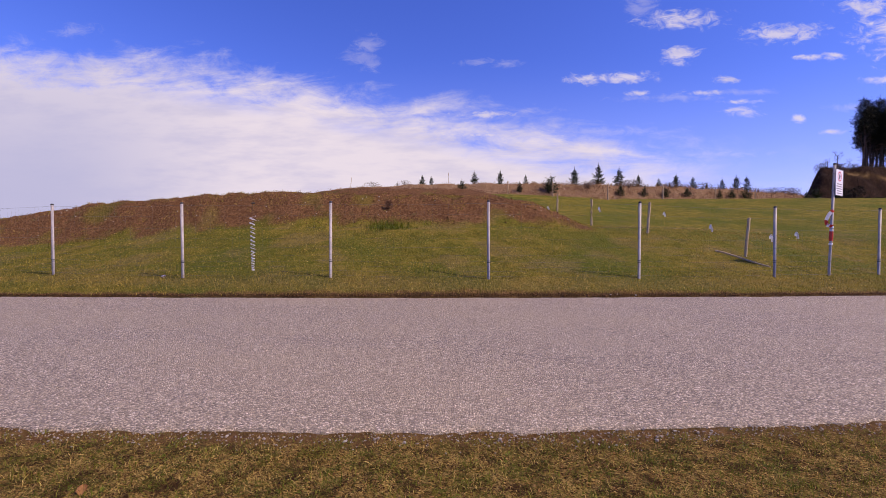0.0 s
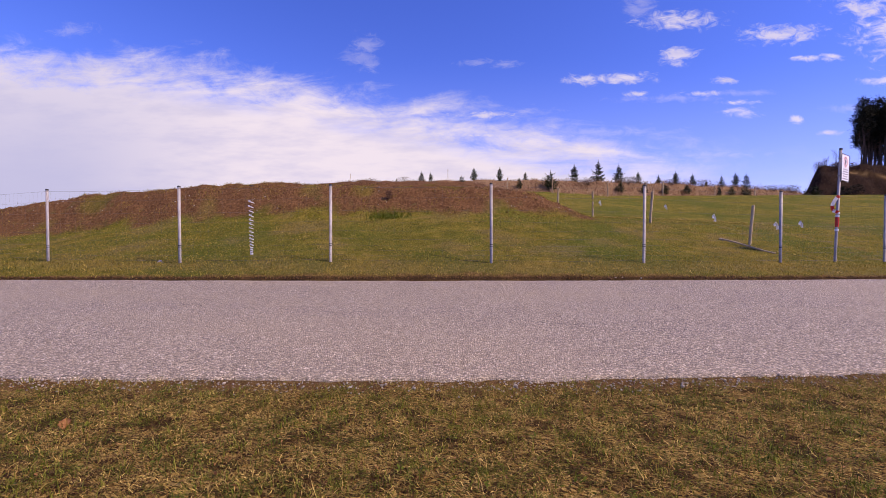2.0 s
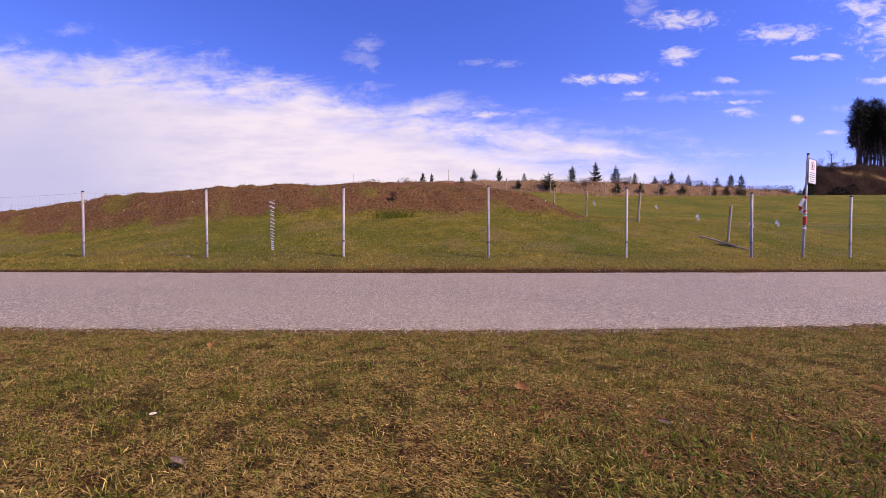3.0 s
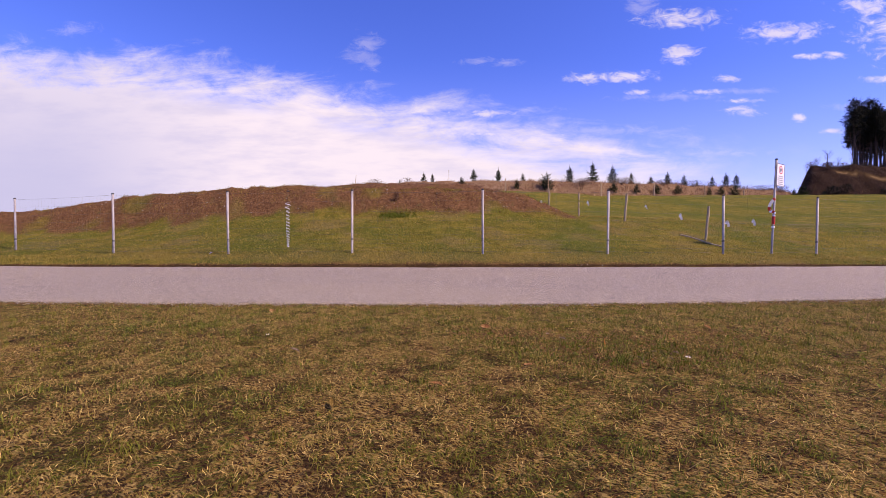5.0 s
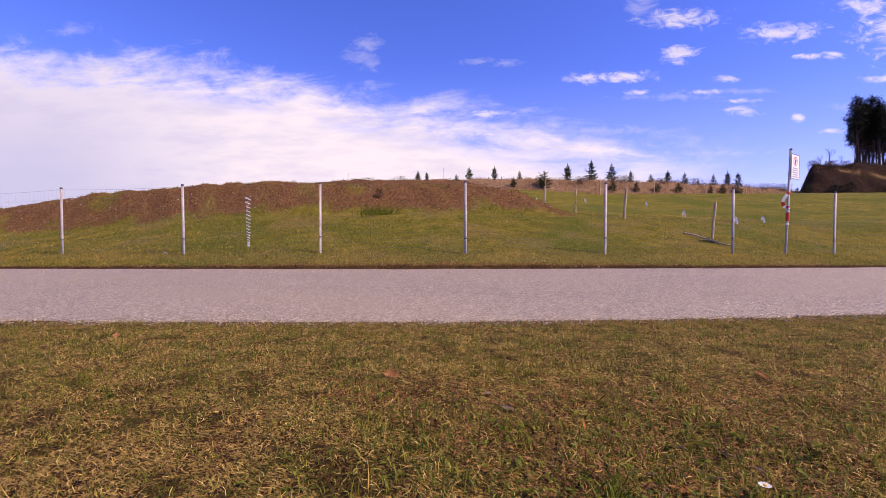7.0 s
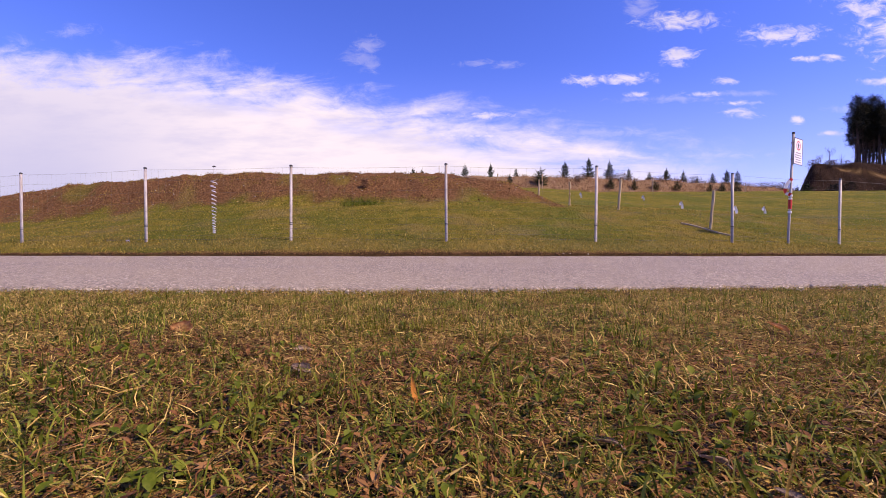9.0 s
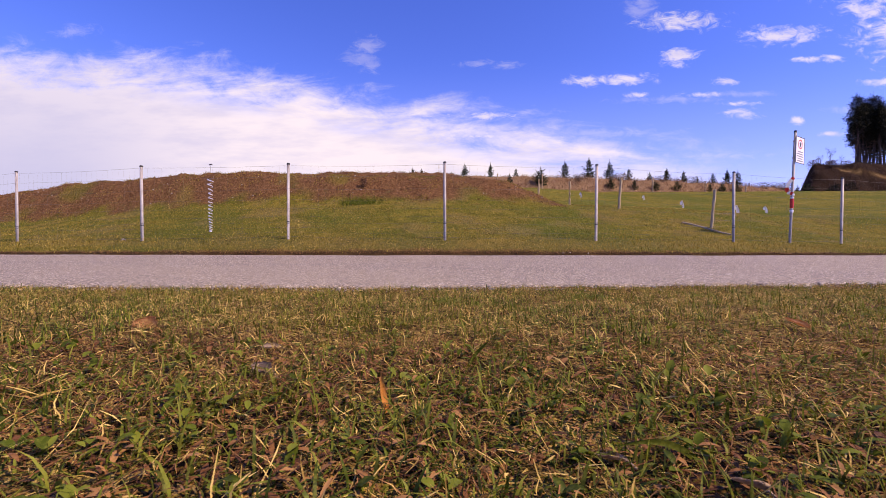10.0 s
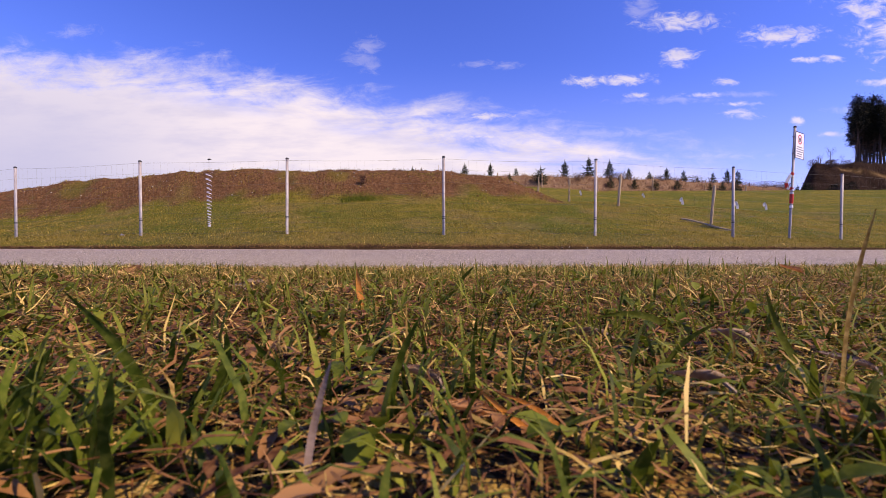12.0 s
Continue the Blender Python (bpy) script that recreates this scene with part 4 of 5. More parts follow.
# ---- the sign on its pole ----
def build_sign():
    x, y = 8.97, 9.87
    z = ground_z(x, y)
    ob = base("sign_post", pose(x, y, z), "white notice sign on a leaning galvanised pole with barrier tape", "sign")
    tall, lean = 2.43, 0.085
    at = lambda h: Vector((lean * h / tall, 0, h))
    bm = bmesh.new()
    tube(bm, [at(-0.3), at(0), at(tall)], [0.025] * 3, 14)
    pole = part("pole", bm, M_STEEL, ob, smooth=True)
    bm = bmesh.new()
    tube(bm, [at(tall - 0.03), at(tall + 0.008)], [0.029, 0.027], 14)
    part("cap", bm, M_DARKCAP, pole)
    face = Matrix.Translation(at(2.03)) @ pose(0, 0, 0, 0, 2, 33)
    w, h = 0.42, 0.58
    bm = bmesh.new()
    box(bm, (w, 0.006, h), face @ pose(0.17, -0.036, 0), 0.002)
    panel = part("panel", bm, M_WHITE, ob, "white rectangular notice panel")
    bm = bmesh.new()
    for sx, sz, px, pz in ((w, 0.012, 0, h / 2 - 0.006), (w, 0.012, 0, -h / 2 + 0.006), (0.012, h, -w / 2 + 0.006, 0), (0.012, h, w / 2 - 0.006, 0)):
        box(bm, (sx, 0.003, sz), face @ pose(0.17 + px, -0.0405, pz))
    part("border", bm, M_BLACK, panel)
    for hh in (-0.18, 0.18):
        bm = bmesh.new()
        tube(bm, [at(2.03 + hh - 0.012), at(2.03 + hh + 0.012)], [0.036] * 2, 12)
        part("clamp", bm, M_STEEL, panel)
    bm = bmesh.new()
    ring = 28
    for rad in (0.105,):
        vs = [[bm.verts.new(face @ Vector((0.17 + r * math.cos(2 * math.pi * k / ring), -0.0415, 0.13 + r * math.sin(2 * math.pi * k / ring)))) for k in range(ring)] for r in (rad, rad - 0.024)]
        for k in range(ring):
            bm.faces.new((vs[0][k], vs[0][(k + 1) % ring], vs[1][(k + 1) % ring], vs[1][k]))
    part("ban_ring", bm, M_RED, panel, "red prohibition ring")
    bm = bmesh.new()
    box(bm, (0.05, 0.002, 0.1), face @ pose(0.17, -0.0405, 0.125), 0.0)
    box(bm, (0.075, 0.002, 0.035), face @ pose(0.175, -0.0405, 0.14), 0.0)
    part("pictogram", bm, M_BLACK, panel)
    for k, (pz, ww) in enumerate(((-0.035, 0.26), (-0.085, 0.3), (-0.135, 0.31), (-0.185, 0.24), (-0.235, 0.28))):
        bm = bmesh.new()
        box(bm, (ww, 0.002, 0.02), face @ pose(0.17, -0.0405, pz))
        part("lettering_bar", bm, M_GREYINK, panel)
    # barrier tape wound round the pole, one loop standing off
    for k, (h0, h1) in enumerate(((0.66, 0.75), (0.752, 0.96), (0.962, 1.03))):
        bm = bmesh.new()
        a, b = at(h0), at(h1)
        tube(bm, [a, (a + b) / 2 + Vector((0.002, 0, 0)), b], [0.033, 0.037, 0.034], 12)
        part("tape_turn", bm, M_RED if k % 2 else M_WHITE, pole, "red and white barrier tape")
    ends = [(0.0, 1.06), (-0.07, 1.08), (-0.13, 1.1), (-0.145, 1.2), (-0.11, 1.3), (-0.05, 1.38), (-0.005, 1.42)]
    for k, ((xa, za), (xb, zb)) in enumerate(zip(ends, ends[1:])):
        bm = bmesh.new()
        a, b = at(za) + Vector((xa, -0.04, 0)), at(zb) + Vector((xb, -0.04, 0))
        d = (b - a).normalized()
        nrm = Vector((-d.z, 0, d.x)) * 0.034
        q = [bm.verts.new(p) for p in (a - nrm, b - nrm, b + nrm + Vector((0, 0.012, 0)), a + nrm + Vector((0, 0.012, 0)))]
        bm.faces.new(q)
        bmesh.ops.solidify(bm, geom=bm.faces[:], thickness=0.002)
        part("tape_loop", bm, M_RED if k in (0, 2, 5) else M_WHITE, pole, "red and white barrier tape")
    bm = bmesh.new()
    tube(bm, [at(1.03), at(1.07)], [0.04, 0.04], 10)
    part("tape_knot", bm, M_WHITE, pole)


build_sign()


# ---- stakes and the fallen pole ----
def build_stake(x, y, tall, r, lean):
    z = ground_z(x, y)
    ob = base("wooden_stake", pose(x, y, z), "round weathered wooden stake in the meadow", "stake", "wooden stakes in the meadow")
    bm = bmesh.new()
    n = 5
    tube(bm, [Vector((lean * k / n + 0.004 * math.sin(k * 2.1), 0.003 * math.cos(k * 1.7), -0.15 + (tall + 0.15) * k / n)) for k in range(n + 1)], [r * (1 + 0.05 * math.sin(k * 3 + x)) for k in range(n + 1)], 10)
    part("shaft", bm, M_STAKE, ob, smooth=False)
    bm = bmesh.new()
    tube(bm, [(lean, 0, tall), (lean, 0, tall + 0.012)], [r * 0.98, r * 0.8], 10)
    part("cut_top", bm, M_STAKE, ob)


for row in ((8.02, 11.15, 0.95, 0.034, 0.09), (6.38, 12.9, 0.9, 0.036, 0.07), (5.9, 16.7, 1.0, 0.04, 0.0), (5.2, 19.5, 1.0, 0.04, 0.02), (8.2, 35.0, 1.2, 0.05, 0.0), (4.6, 35.6, 1.1, 0.05, 0.03),
            (18.3, 38.0, 1.3, 0.05, 0.03), (24.0, 40.2, 1.2, 0.05, 0.0), (29.0, 42.4, 1.3, 0.05, 0.02), (13.2, 36.8, 1.3, 0.05, -0.02), (-0.4, 37.8, 1.1, 0.02, 0.0), (-8.8, 36.2, 0.9, 0.018, 0.1)):
    build_stake(*row)


def build_fallen():
    a, b = Vector((7.38, 11.25, 0)), Vector((7.83, 10.0, 0))
    a.z, b.z = ground_z(a.x, a.y) + 0.05, ground_z(b.x, b.y) + 0.05
    ob = base("fallen_pole", Matrix.Translation(a), "long pale wooden pole lying on the grass", "pole")
    bm = bmesh.new()
    n = 6
    tube(bm, [(b - a) * (k / n) + Vector((0, 0, 0.012 * math.sin(k))) for k in range(n + 1)], [0.024 - 0.001 * k for k in range(n + 1)], 9)
    part("shaft", bm, M_STAKE, ob)


build_fallen()


def build_guard(x, y, top, long):
    """A sapling whip with a strip of white fleece tied near its tip."""
    z = ground_z(x, y)
    tall = max(top - z, long * 1.1)
    ob = base("sapling", pose(x, y, z), "bare sapling whip with a white fleece strip tied on", "sapling", "tagged saplings in the meadow")
    bm = bmesh.new()
    tube(bm, [(0, 0, -0.05), (0.012, 0, tall * 0.6), (0.0, 0.01, tall * 1.08)], [0.003, 0.0025, 0.002], 5)
    part("stem", bm, M_STRAW, ob)
    for sx, share in ((-1.0, 0.6), (0.8, 1.0)):
        bm = bmesh.new()
        rows = []
        for k in range(6):
            t = k / 5
            c = Vector((sx * (0.004 + 0.034 * math.sin(1.4 * t) + 0.006 * math.sin(5 * t)), 0.012, tall - long * share * t))
            rows.append([bm.verts.new(c + Vector((dx * (0.5 + 0.8 * t), 0.015 * math.sin(k + dx * 40), 0))) for dx in (-0.026, 0, 0.026)])
        for p, q in zip(rows, rows[1:]):
            for j in (0, 1):
                bm.faces.new((p[j], p[j + 1], q[j + 1], q[j]))
        bmesh.ops.solidify(bm, geom=bm.faces[:], thickness=0.005)
        part("fleece_strip", bm, M_WHITE, ob, "white fleece strip")


for row in ((8.25, 13.0, 1.46, 0.22), (8.49, 10.9, 1.14, 0.19), (10.06, 12.2, 1.23, 0.2), (9.22, 18.0, 2.17, 0.2), (7.22, 20.0, 2.54, 0.24), (5.1, 21.0, 2.66, 0.18)):
    build_guard(*row)


# ---- young spruces on the bank ----
def spruce(name, seed, whorls, spread_, bushy):
    """A spruce of height 1 with its foot at the origin."""
    r = random.Random(seed)
    ob = base(name, Matrix(), "small dark green spruce planted on the grassy bank", "spruce tree", "young spruces on the bank")
    bm = bmesh.new()
    tube(bm, [(0, 0, -0.05), (0.01, 0, 0.5), (0, 0, 1.06)], [0.022, 0.014, 0.005], 6)
    part("trunk", bm, M_BARK, ob)
    bm = bmesh.new()
    for k in range(whorls):
        t = k / (whorls - 1)
        zz = 0.05 + 0.85 * t ** 0.9
        reach = spread_ * (1 - t) ** bushy * r.uniform(0.75, 1.12) + 0.025
        nb = r.randint(4, 8)
        turn = r.uniform(0, 6.28)
        for j in range(nb):
            a = turn + 6.283 * j / nb + r.uniform(-0.3, 0.3)
            d = Vector((math.cos(a), math.sin(a), 0))
            s = Vector((-d.y, d.x, 0))
            ln = reach * r.uniform(0.5, 1.25)
            rise = r.uniform(0.15, 0.75)
            steps = 5
            for q in range(1, steps + 1):
                f = q / steps
                p = d * ln * f + Vector((0, 0, zz + rise * ln * f * f))
                for sg in (-1, 1):
                    tl = ln * (0.45 * (1.1 - f) + 0.12) * r.uniform(0.7, 1.2)
                    e = p + (s * sg * 0.8 + d * 0.6).normalized() * tl + Vector((0, 0, r.uniform(-0.02, 0.03)))
                    w = Vector((0, 0, 0.012)) + d * 0.016
                    bm.faces.new([bm.verts.new(v) for v in (p - w, e - w * 0.3, e + w * 0.3, p + w)])
            w = Vector((0, 0, 0.012))
            o = Vector((0, 0, zz))
            tip = d * ln + Vector((0, 0, zz + rise * ln))
            bm.faces.new([bm.verts.new(v) for v in (o - w, tip - w, tip + w, o + w)])
    for k in range(6):
        a = k * 1.05
        w = Vector((math.cos(a), math.sin(a), 0.9)).normalized() * 0.045
        bm.faces.new([bm.verts.new(v) for v in (Vector((0, 0, 0.93)), Vector((0, 0, 0.945)), Vector((0, 0, 0.945)) + w)])
    part("crown", bm, M_NEEDLE, ob)
    return ob


def plant_spruces():
    kinds = [spruce("spruce_tree", 3, 12, 0.32, 0.8), spruce("spruce_tree", 8, 11, 0.35, 0.85), spruce("spruce_tree", 21, 13, 0.28, 0.75), spruce("spruce_tree", 5, 10, 0.42, 0.6)]
    top = [(-4.9, 37.2, 0.5), (-2.7, 37.4, 1.15), (-1.9, 37.4, 0.95), (1.9, 37.8, 1.35), (4.2, 38.1, 1.45), (6.5, 38.5, 1.05), (11.0, 39.2, 1.9), (13.3, 39.7, 2.2), (15.4, 40.4, 2.05), (17.4, 41.0, 1.5), (19.6, 41.7, 1.1),
           (21.5, 42.3, 1.5), (23.4, 42.9, 1.4), (25.1, 43.6, 0.75), (27.0, 44.3, 1.4), (28.8, 45.0, 1.75), (30.3, 45.7, 1.85)]
    low = [(0.8, 36.1, 0.95), (5.7, 36.8, 0.85), (8.4, 37.2, 1.45), (14.8, 38.7, 0.9), (17.1, 39.3, 0.9), (19.2, 39.9, 0.86), (21.5, 40.7, 0.87), (25.2, 42.0, 0.83), (26.7, 42.6, 0.9), (28.5, 43.3, 1.1), (37.3, 47.4, 1.1), (38.9, 48.2, 1.6),
           (48.6, 53.8, 1.3), (50.9, 55.4, 1.5), (53.5, 56.4, 1.4), (57.2, 57.5, 1.6), (45.0, 53.0, 1.1)]
    used = set()
    for i, (x, y, tall) in enumerate([(a, b, 0.88 * c) for a, b, c in top] + [(a, b - 0.4, 1.15 * c) for a, b, c in low]):
        k = (i * 7 + i // 3) % 3 if i < len(top) else 3 if i % 3 else 1
        m = pose(x, y, ground_z(x, y) - 0.03, 0, 0, 47 * i) @ Matrix.Diagonal((tall, tall, tall, 1))
        ob = kinds[k]
        if k in used:
            ob = copy_thing(ob, m)
            ob.matrix_basis = m
        else:
            used.add(k)
            ob.matrix_basis = m
    for k in set(range(4)) - used:
        kinds[k].matrix_basis = pose(33 + k, 46, ground_z(33 + k, 46))


plant_spruces()


# ---- the wood on the hill ----
def tall_tree(seed, tall, bare, wide):
    r = random.Random(seed)
    ob = base("pine_tree", Matrix(), "tall dark conifer with a bare lower trunk", "tree", "trees of the wood on the hill")
    bm = bmesh.new()
    pts = [Vector((0.12 * math.sin(k * 0.9 + seed), 0.1 * math.cos(k * 1.3), -0.4 + (tall + 0.2) * k / 6)) for k in range(7)]
    tube(bm, pts, [0.19 * (1 - 0.85 * k / 6) for k in range(7)], 7)
    part("trunk", bm, M_BARK, ob)
    bm = bmesh.new()
    for k in range(24):
        zz = tall * r.uniform(0.15, bare)
        a = r.uniform(0, 6.28)
        ln = r.uniform(0.3, 1.1)
        tube(bm, [(0, 0, zz), (ln * math.cos(a), ln * math.sin(a), zz + r.uniform(-0.2, 0.25))], [0.025, 0.006], 4, False)
    tagged(part("dead_wood", bm, M_TWIG, ob), kind="stuff")
    bm = bmesh.new()
    for k in range(170):
        t = r.random()
        zz = tall * (bare + (1 - bare) * t)
        reach = wide * (0.35 + 0.75 * math.sin(math.pi * min(1, t * 0.8 + 0.2))) * r.uniform(0.35, 1.1)
        a = r.uniform(0, 6.28)
        c = Vector((reach * math.cos(a), reach * math.sin(a), zz + r.uniform(-0.3, 0.4)))
        for j in range(22):
            d = Vector((r.gauss(0, 1), r.gauss(0, 1), r.gauss(0.1, 0.7))).normalized()
            p = c + d * r.uniform(0.0, 0.5)
            s = d.cross(Vector((r.gauss(0, 1), r.gauss(0, 1), r.gauss(0, 1)))).normalized() * r.uniform(0.018, 0.05)
            e = p + d * r.uniform(0.15, 0.4)
            bm.faces.new([bm.verts.new(v) for v in (p - s, e - s * 0.4, e + s * 0.4, p + s)])
    part("crown", bm, M_DARKPINE, ob)
    return ob


def bare_tree(seed, tall):
    r = random.Random(seed)
    ob = base("bare_tree", Matrix(), "leafless deciduous tree with fine twigs", "tree", "leafless trees at the wood's edge")
    bm = bmesh.new()
    tube(bm, [(0, 0, -0.3), (0.08, 0, tall * 0.4), (0, 0.05, tall * 0.75)], [0.022 * tall, 0.015 * tall, 0.006 * tall], 6)
    part("trunk", bm, M_BARK, ob)
    bm = bmesh.new()

    def grow(p, d, ln, rad, deep):
        e = p + d * ln
        tube(bm, [p, (p + e) / 2 + Vector((r.gauss(0, 0.03), r.gauss(0, 0.03), 0.02)) * ln, e], [rad, rad * 0.8, rad * 0.5], 3, False)
        if deep:
            for _ in range(3 if deep > 1 else 4):
                grow(p + d * ln * r.uniform(0.5, 1.0), (d + Vector((r.gauss(0, 0.5), r.gauss(0, 0.5), r.uniform(0, 0.5)))).normalized(), ln * r.uniform(0.5, 0.75), rad * 0.5, deep - 1)
    for k in range(9):
        a = 2.4 * k
        grow(Vector((0.04, 0.02, tall * (0.3 + 0.05 * k))), Vector((math.cos(a), math.sin(a), 1.1)).normalized(), tall * 0.2, 0.006 * tall, 3)
    part("branchwork", bm, M_TWIG, ob)
    return ob


def plant_wood():
    kinds = [tall_tree(1, 10.2, 0.5, 1.15), tall_tree(2, 9.6, 0.56, 1.1), tall_tree(3, 10.6, 0.42, 1.2)]
    spots = [(58.6, 64.5, 0.97), (59.8, 66.5, 1.0), (61.0, 65.0, 0.98), (62.2, 67.0, 0.93), (63.4, 64.5, 0.84), (65.0, 66.0, 0.95), (66.5, 64.0, 1.02), (68.5, 66.5, 1.05), (60.4, 69.5, 0.96), (63.0, 70.0, 0.95), (66.0, 70.5, 1.0), (70.5, 64.5, 1.05),
             (72.5, 67.0, 1.0), (69.5, 71.0, 1.0), (58.9, 68.0, 0.9), (64.4, 68.2, 0.9), (74.5, 63.0, 1.0), (67.6, 68.4, 0.95), (60.5, 73.0, 0.95), (63.5, 74.0, 1.0), (66.5, 75.0, 1.0), (70.0, 76.0, 1.0), (59.6, 76.5, 0.9), (62.0, 78.5, 0.95), (65.5, 79.0, 1.0), (58.2, 71.0, 0.85), (61.5, 82.0, 1.0), (64.5, 83.0, 1.0), (67.0, 82.0, 1.0), (70.0, 81.0, 1.05), (60.0, 80.0, 1.0), (72.5, 73.0, 1.0), (59.5, 65.5, 0.9), (62.0, 64.2, 0.85)]
    for i, (x, y, s) in enumerate(spots):
        x = 0.905 * y + 0.5 + (x - 58.6) * 0.9
        m = pose(x, y, ground_z(x, y), 0, 0, 63 * i) @ Matrix.Diagonal((s, s, s, 1))
        ob = kinds[i % 3] if i < 3 else copy_thing(kinds[i % 3], m)
        ob.matrix_basis = m
    bare = [bare_tree(4, 1.6), bare_tree(9, 2.3)]
    for i, (x, y, s) in enumerate([(52.2, 63.0, 0.9), (54.3, 63.5, 1.2), (51.4, 63.5, 0.8), (53.3, 64.0, 0.8), (58.0, 64.0, 3.5), (-101, 90, 1.2), (-94, 90, 1.4), (55.6, 63.2, 0.7)]):
        m = pose(x, y, ground_z(x, y), 0, 0, 80 * i) @ Matrix.Diagonal((s ** 0.5, s ** 0.5, s, 1) if s > 2 else (s, s, s, 1))
        ob = bare[i] if i < 2 else copy_thing(bare[i % 2], m)
        ob.matrix_basis = m


plant_wood()


def build_shrub(x, y, tall, wide, seed, mat, label):
    """A low twiggy shrub with a ragged outline."""
    r = random.Random(seed)
    ob = base("shrub", pose(x, y, ground_z(x, y)), label, "shrub")
    bm = bmesh.new()
    for k in range(16):
        a = r.uniform(0, 6.28)
        e = Vector((wide * 0.5 * math.cos(a) * r.random(), wide * 0.5 * math.sin(a) * r.random(), tall * r.uniform(0.6, 1.0)))
        tube(bm, [(0, 0, -0.02), e * 0.5 + Vector((0, 0, 0.05 * tall)), e], [0.012 * tall + 0.002, 0.008 * tall, 0.003 * tall], 4, False)
    part("stem_cluster", bm, M_TWIG, ob)
    bm = bmesh.new()
    for k in range(380):
        a, q = r.uniform(0, 6.28), r.random() ** 0.6
        h = r.random()
        c = Vector((wide * 0.5 * q * math.cos(a) * (1.1 - 0.5 * h), wide * 0.5 * q * math.sin(a) * (1.1 - 0.5 * h), tall * h))
        d = Vector((r.gauss(0, 1), r.gauss(0, 1), r.gauss(0.3, 0.8))).normalized()
        s = d.cross(Vector((r.gauss(0, 1), r.gauss(0, 1), 0.3))).normalized() * tall * 0.025
        e = c + d * tall * r.uniform(0.1, 0.2)
        bm.faces.new([bm.verts.new(v) for v in (c - s, e - s * 0.3, e + s * 0.3, c + s)])
    part("foliage", bm, mat, ob)


build_shrub(-5.0, 8.45, 0.045, 0.1, 31, M_LILAC, "low tuft of pale lilac flowers on the verge")
build_shrub(-1.4, 13.85, 0.3, 0.3, 2, M_BRAMBLE, "small dark twiggy shrub on the bare earth")
for row in ((49.6, 57.0, 1.5, 1.8, 3), (51.5, 57.3, 1.2, 1.9, 4), (54.0, 57.0, 1.1, 1.8, 5), (57.0, 57.5, 1.3, 1.8, 6), (60.0, 58.0, 1.3, 2.0, 7), (63.0, 58.0, 1.2, 2.0, 8), (52.0, 60.5, 1.0, 2.0, 9), (50.6, 61.8, 0.8, 1.6, 10),
            (53.5, 62.6, 0.7, 1.6, 11), (56.0, 63.0, 0.8, 1.8, 12), (58.5, 62.8, 0.9, 2.0, 13)):
    build_shrub(*row, M_DARKPINE if row[4] < 9 else M_TWIG, "dark evergreen shrub at the foot of the hill" if row[4] < 9 else "brown leafless shrub on the hill's edge")
for row in ((12.0, 38.4, 0.9, 1.8, 21), (16.0, 39.6, 1.0, 2.2, 22), (20.5, 41.0, 0.8, 2.0, 23), (24.0, 42.3, 0.9, 2.0, 24), (33.5, 46.2, 1.0, 2.5, 25), (36.0, 47.3, 1.1, 2.4, 26), (-7.0, 36.6, 0.6, 1.8, 27), (-4.2, 36.8, 0.5, 1.5, 28)):
    build_shrub(row[0], row[1], row[2] * 0.7, row[3], row[4], M_TWIG, "brown withered bramble shrub on the bank")


# ---- dead leaves, a daisy and withered blades in the lawn ----
def build_leaf(x, y, long, wide, turn, tip, roll, mat, label, lift=0.014):
    ob = base("dead_leaf", pose(x, y, ground_z(x, y) + lift, tip, roll, turn), label, "leaf", "fallen leaves on the lawn")
    r = random.Random(int(x * 1000 + y * 77))
    bm = bmesh.new()
    n, half = 9, 3
    rows = []
    for k in range(n + 1):
        t = k / n
        w = wide * 0.5 * math.sin(math.pi * min(0.985, t * 0.93 + 0.05)) ** 0.75 * (1 + 0.16 * math.sin(7 * math.pi * t) + r.uniform(-0.05, 0.05))
        rows.append([bm.verts.new((w * j / half, long * (t - 0.5), 0.25 * wide * (j / half) ** 2 * (0.6 + 0.5 * math.sin(4 * t)) + 0.12 * long * (t - 0.4) ** 2 + r.uniform(-0.02, 0.02) * wide)) for j in range(-half, half + 1)])
    for p, q in zip(rows, rows[1:]):
        for j in range(2 * half):
            bm.faces.new((p[j], p[j + 1], q[j + 1], q[j]))
    bmesh.ops.solidify(bm, geom=bm.faces[:], thickness=0.0006)
    part("leaf_blade", bm, mat, ob, smooth=True)
    bm = bmesh.new()
    tube(bm, [(0, -long * 0.72, -0.004), (0.002, -long * 0.5, 0.0005), (0, 0, 0.001), (0, long * 0.4, 0.001)], [0.0011, 0.0011, 0.0008, 0.0004], 5)
    part("stalk", bm, mat, ob)


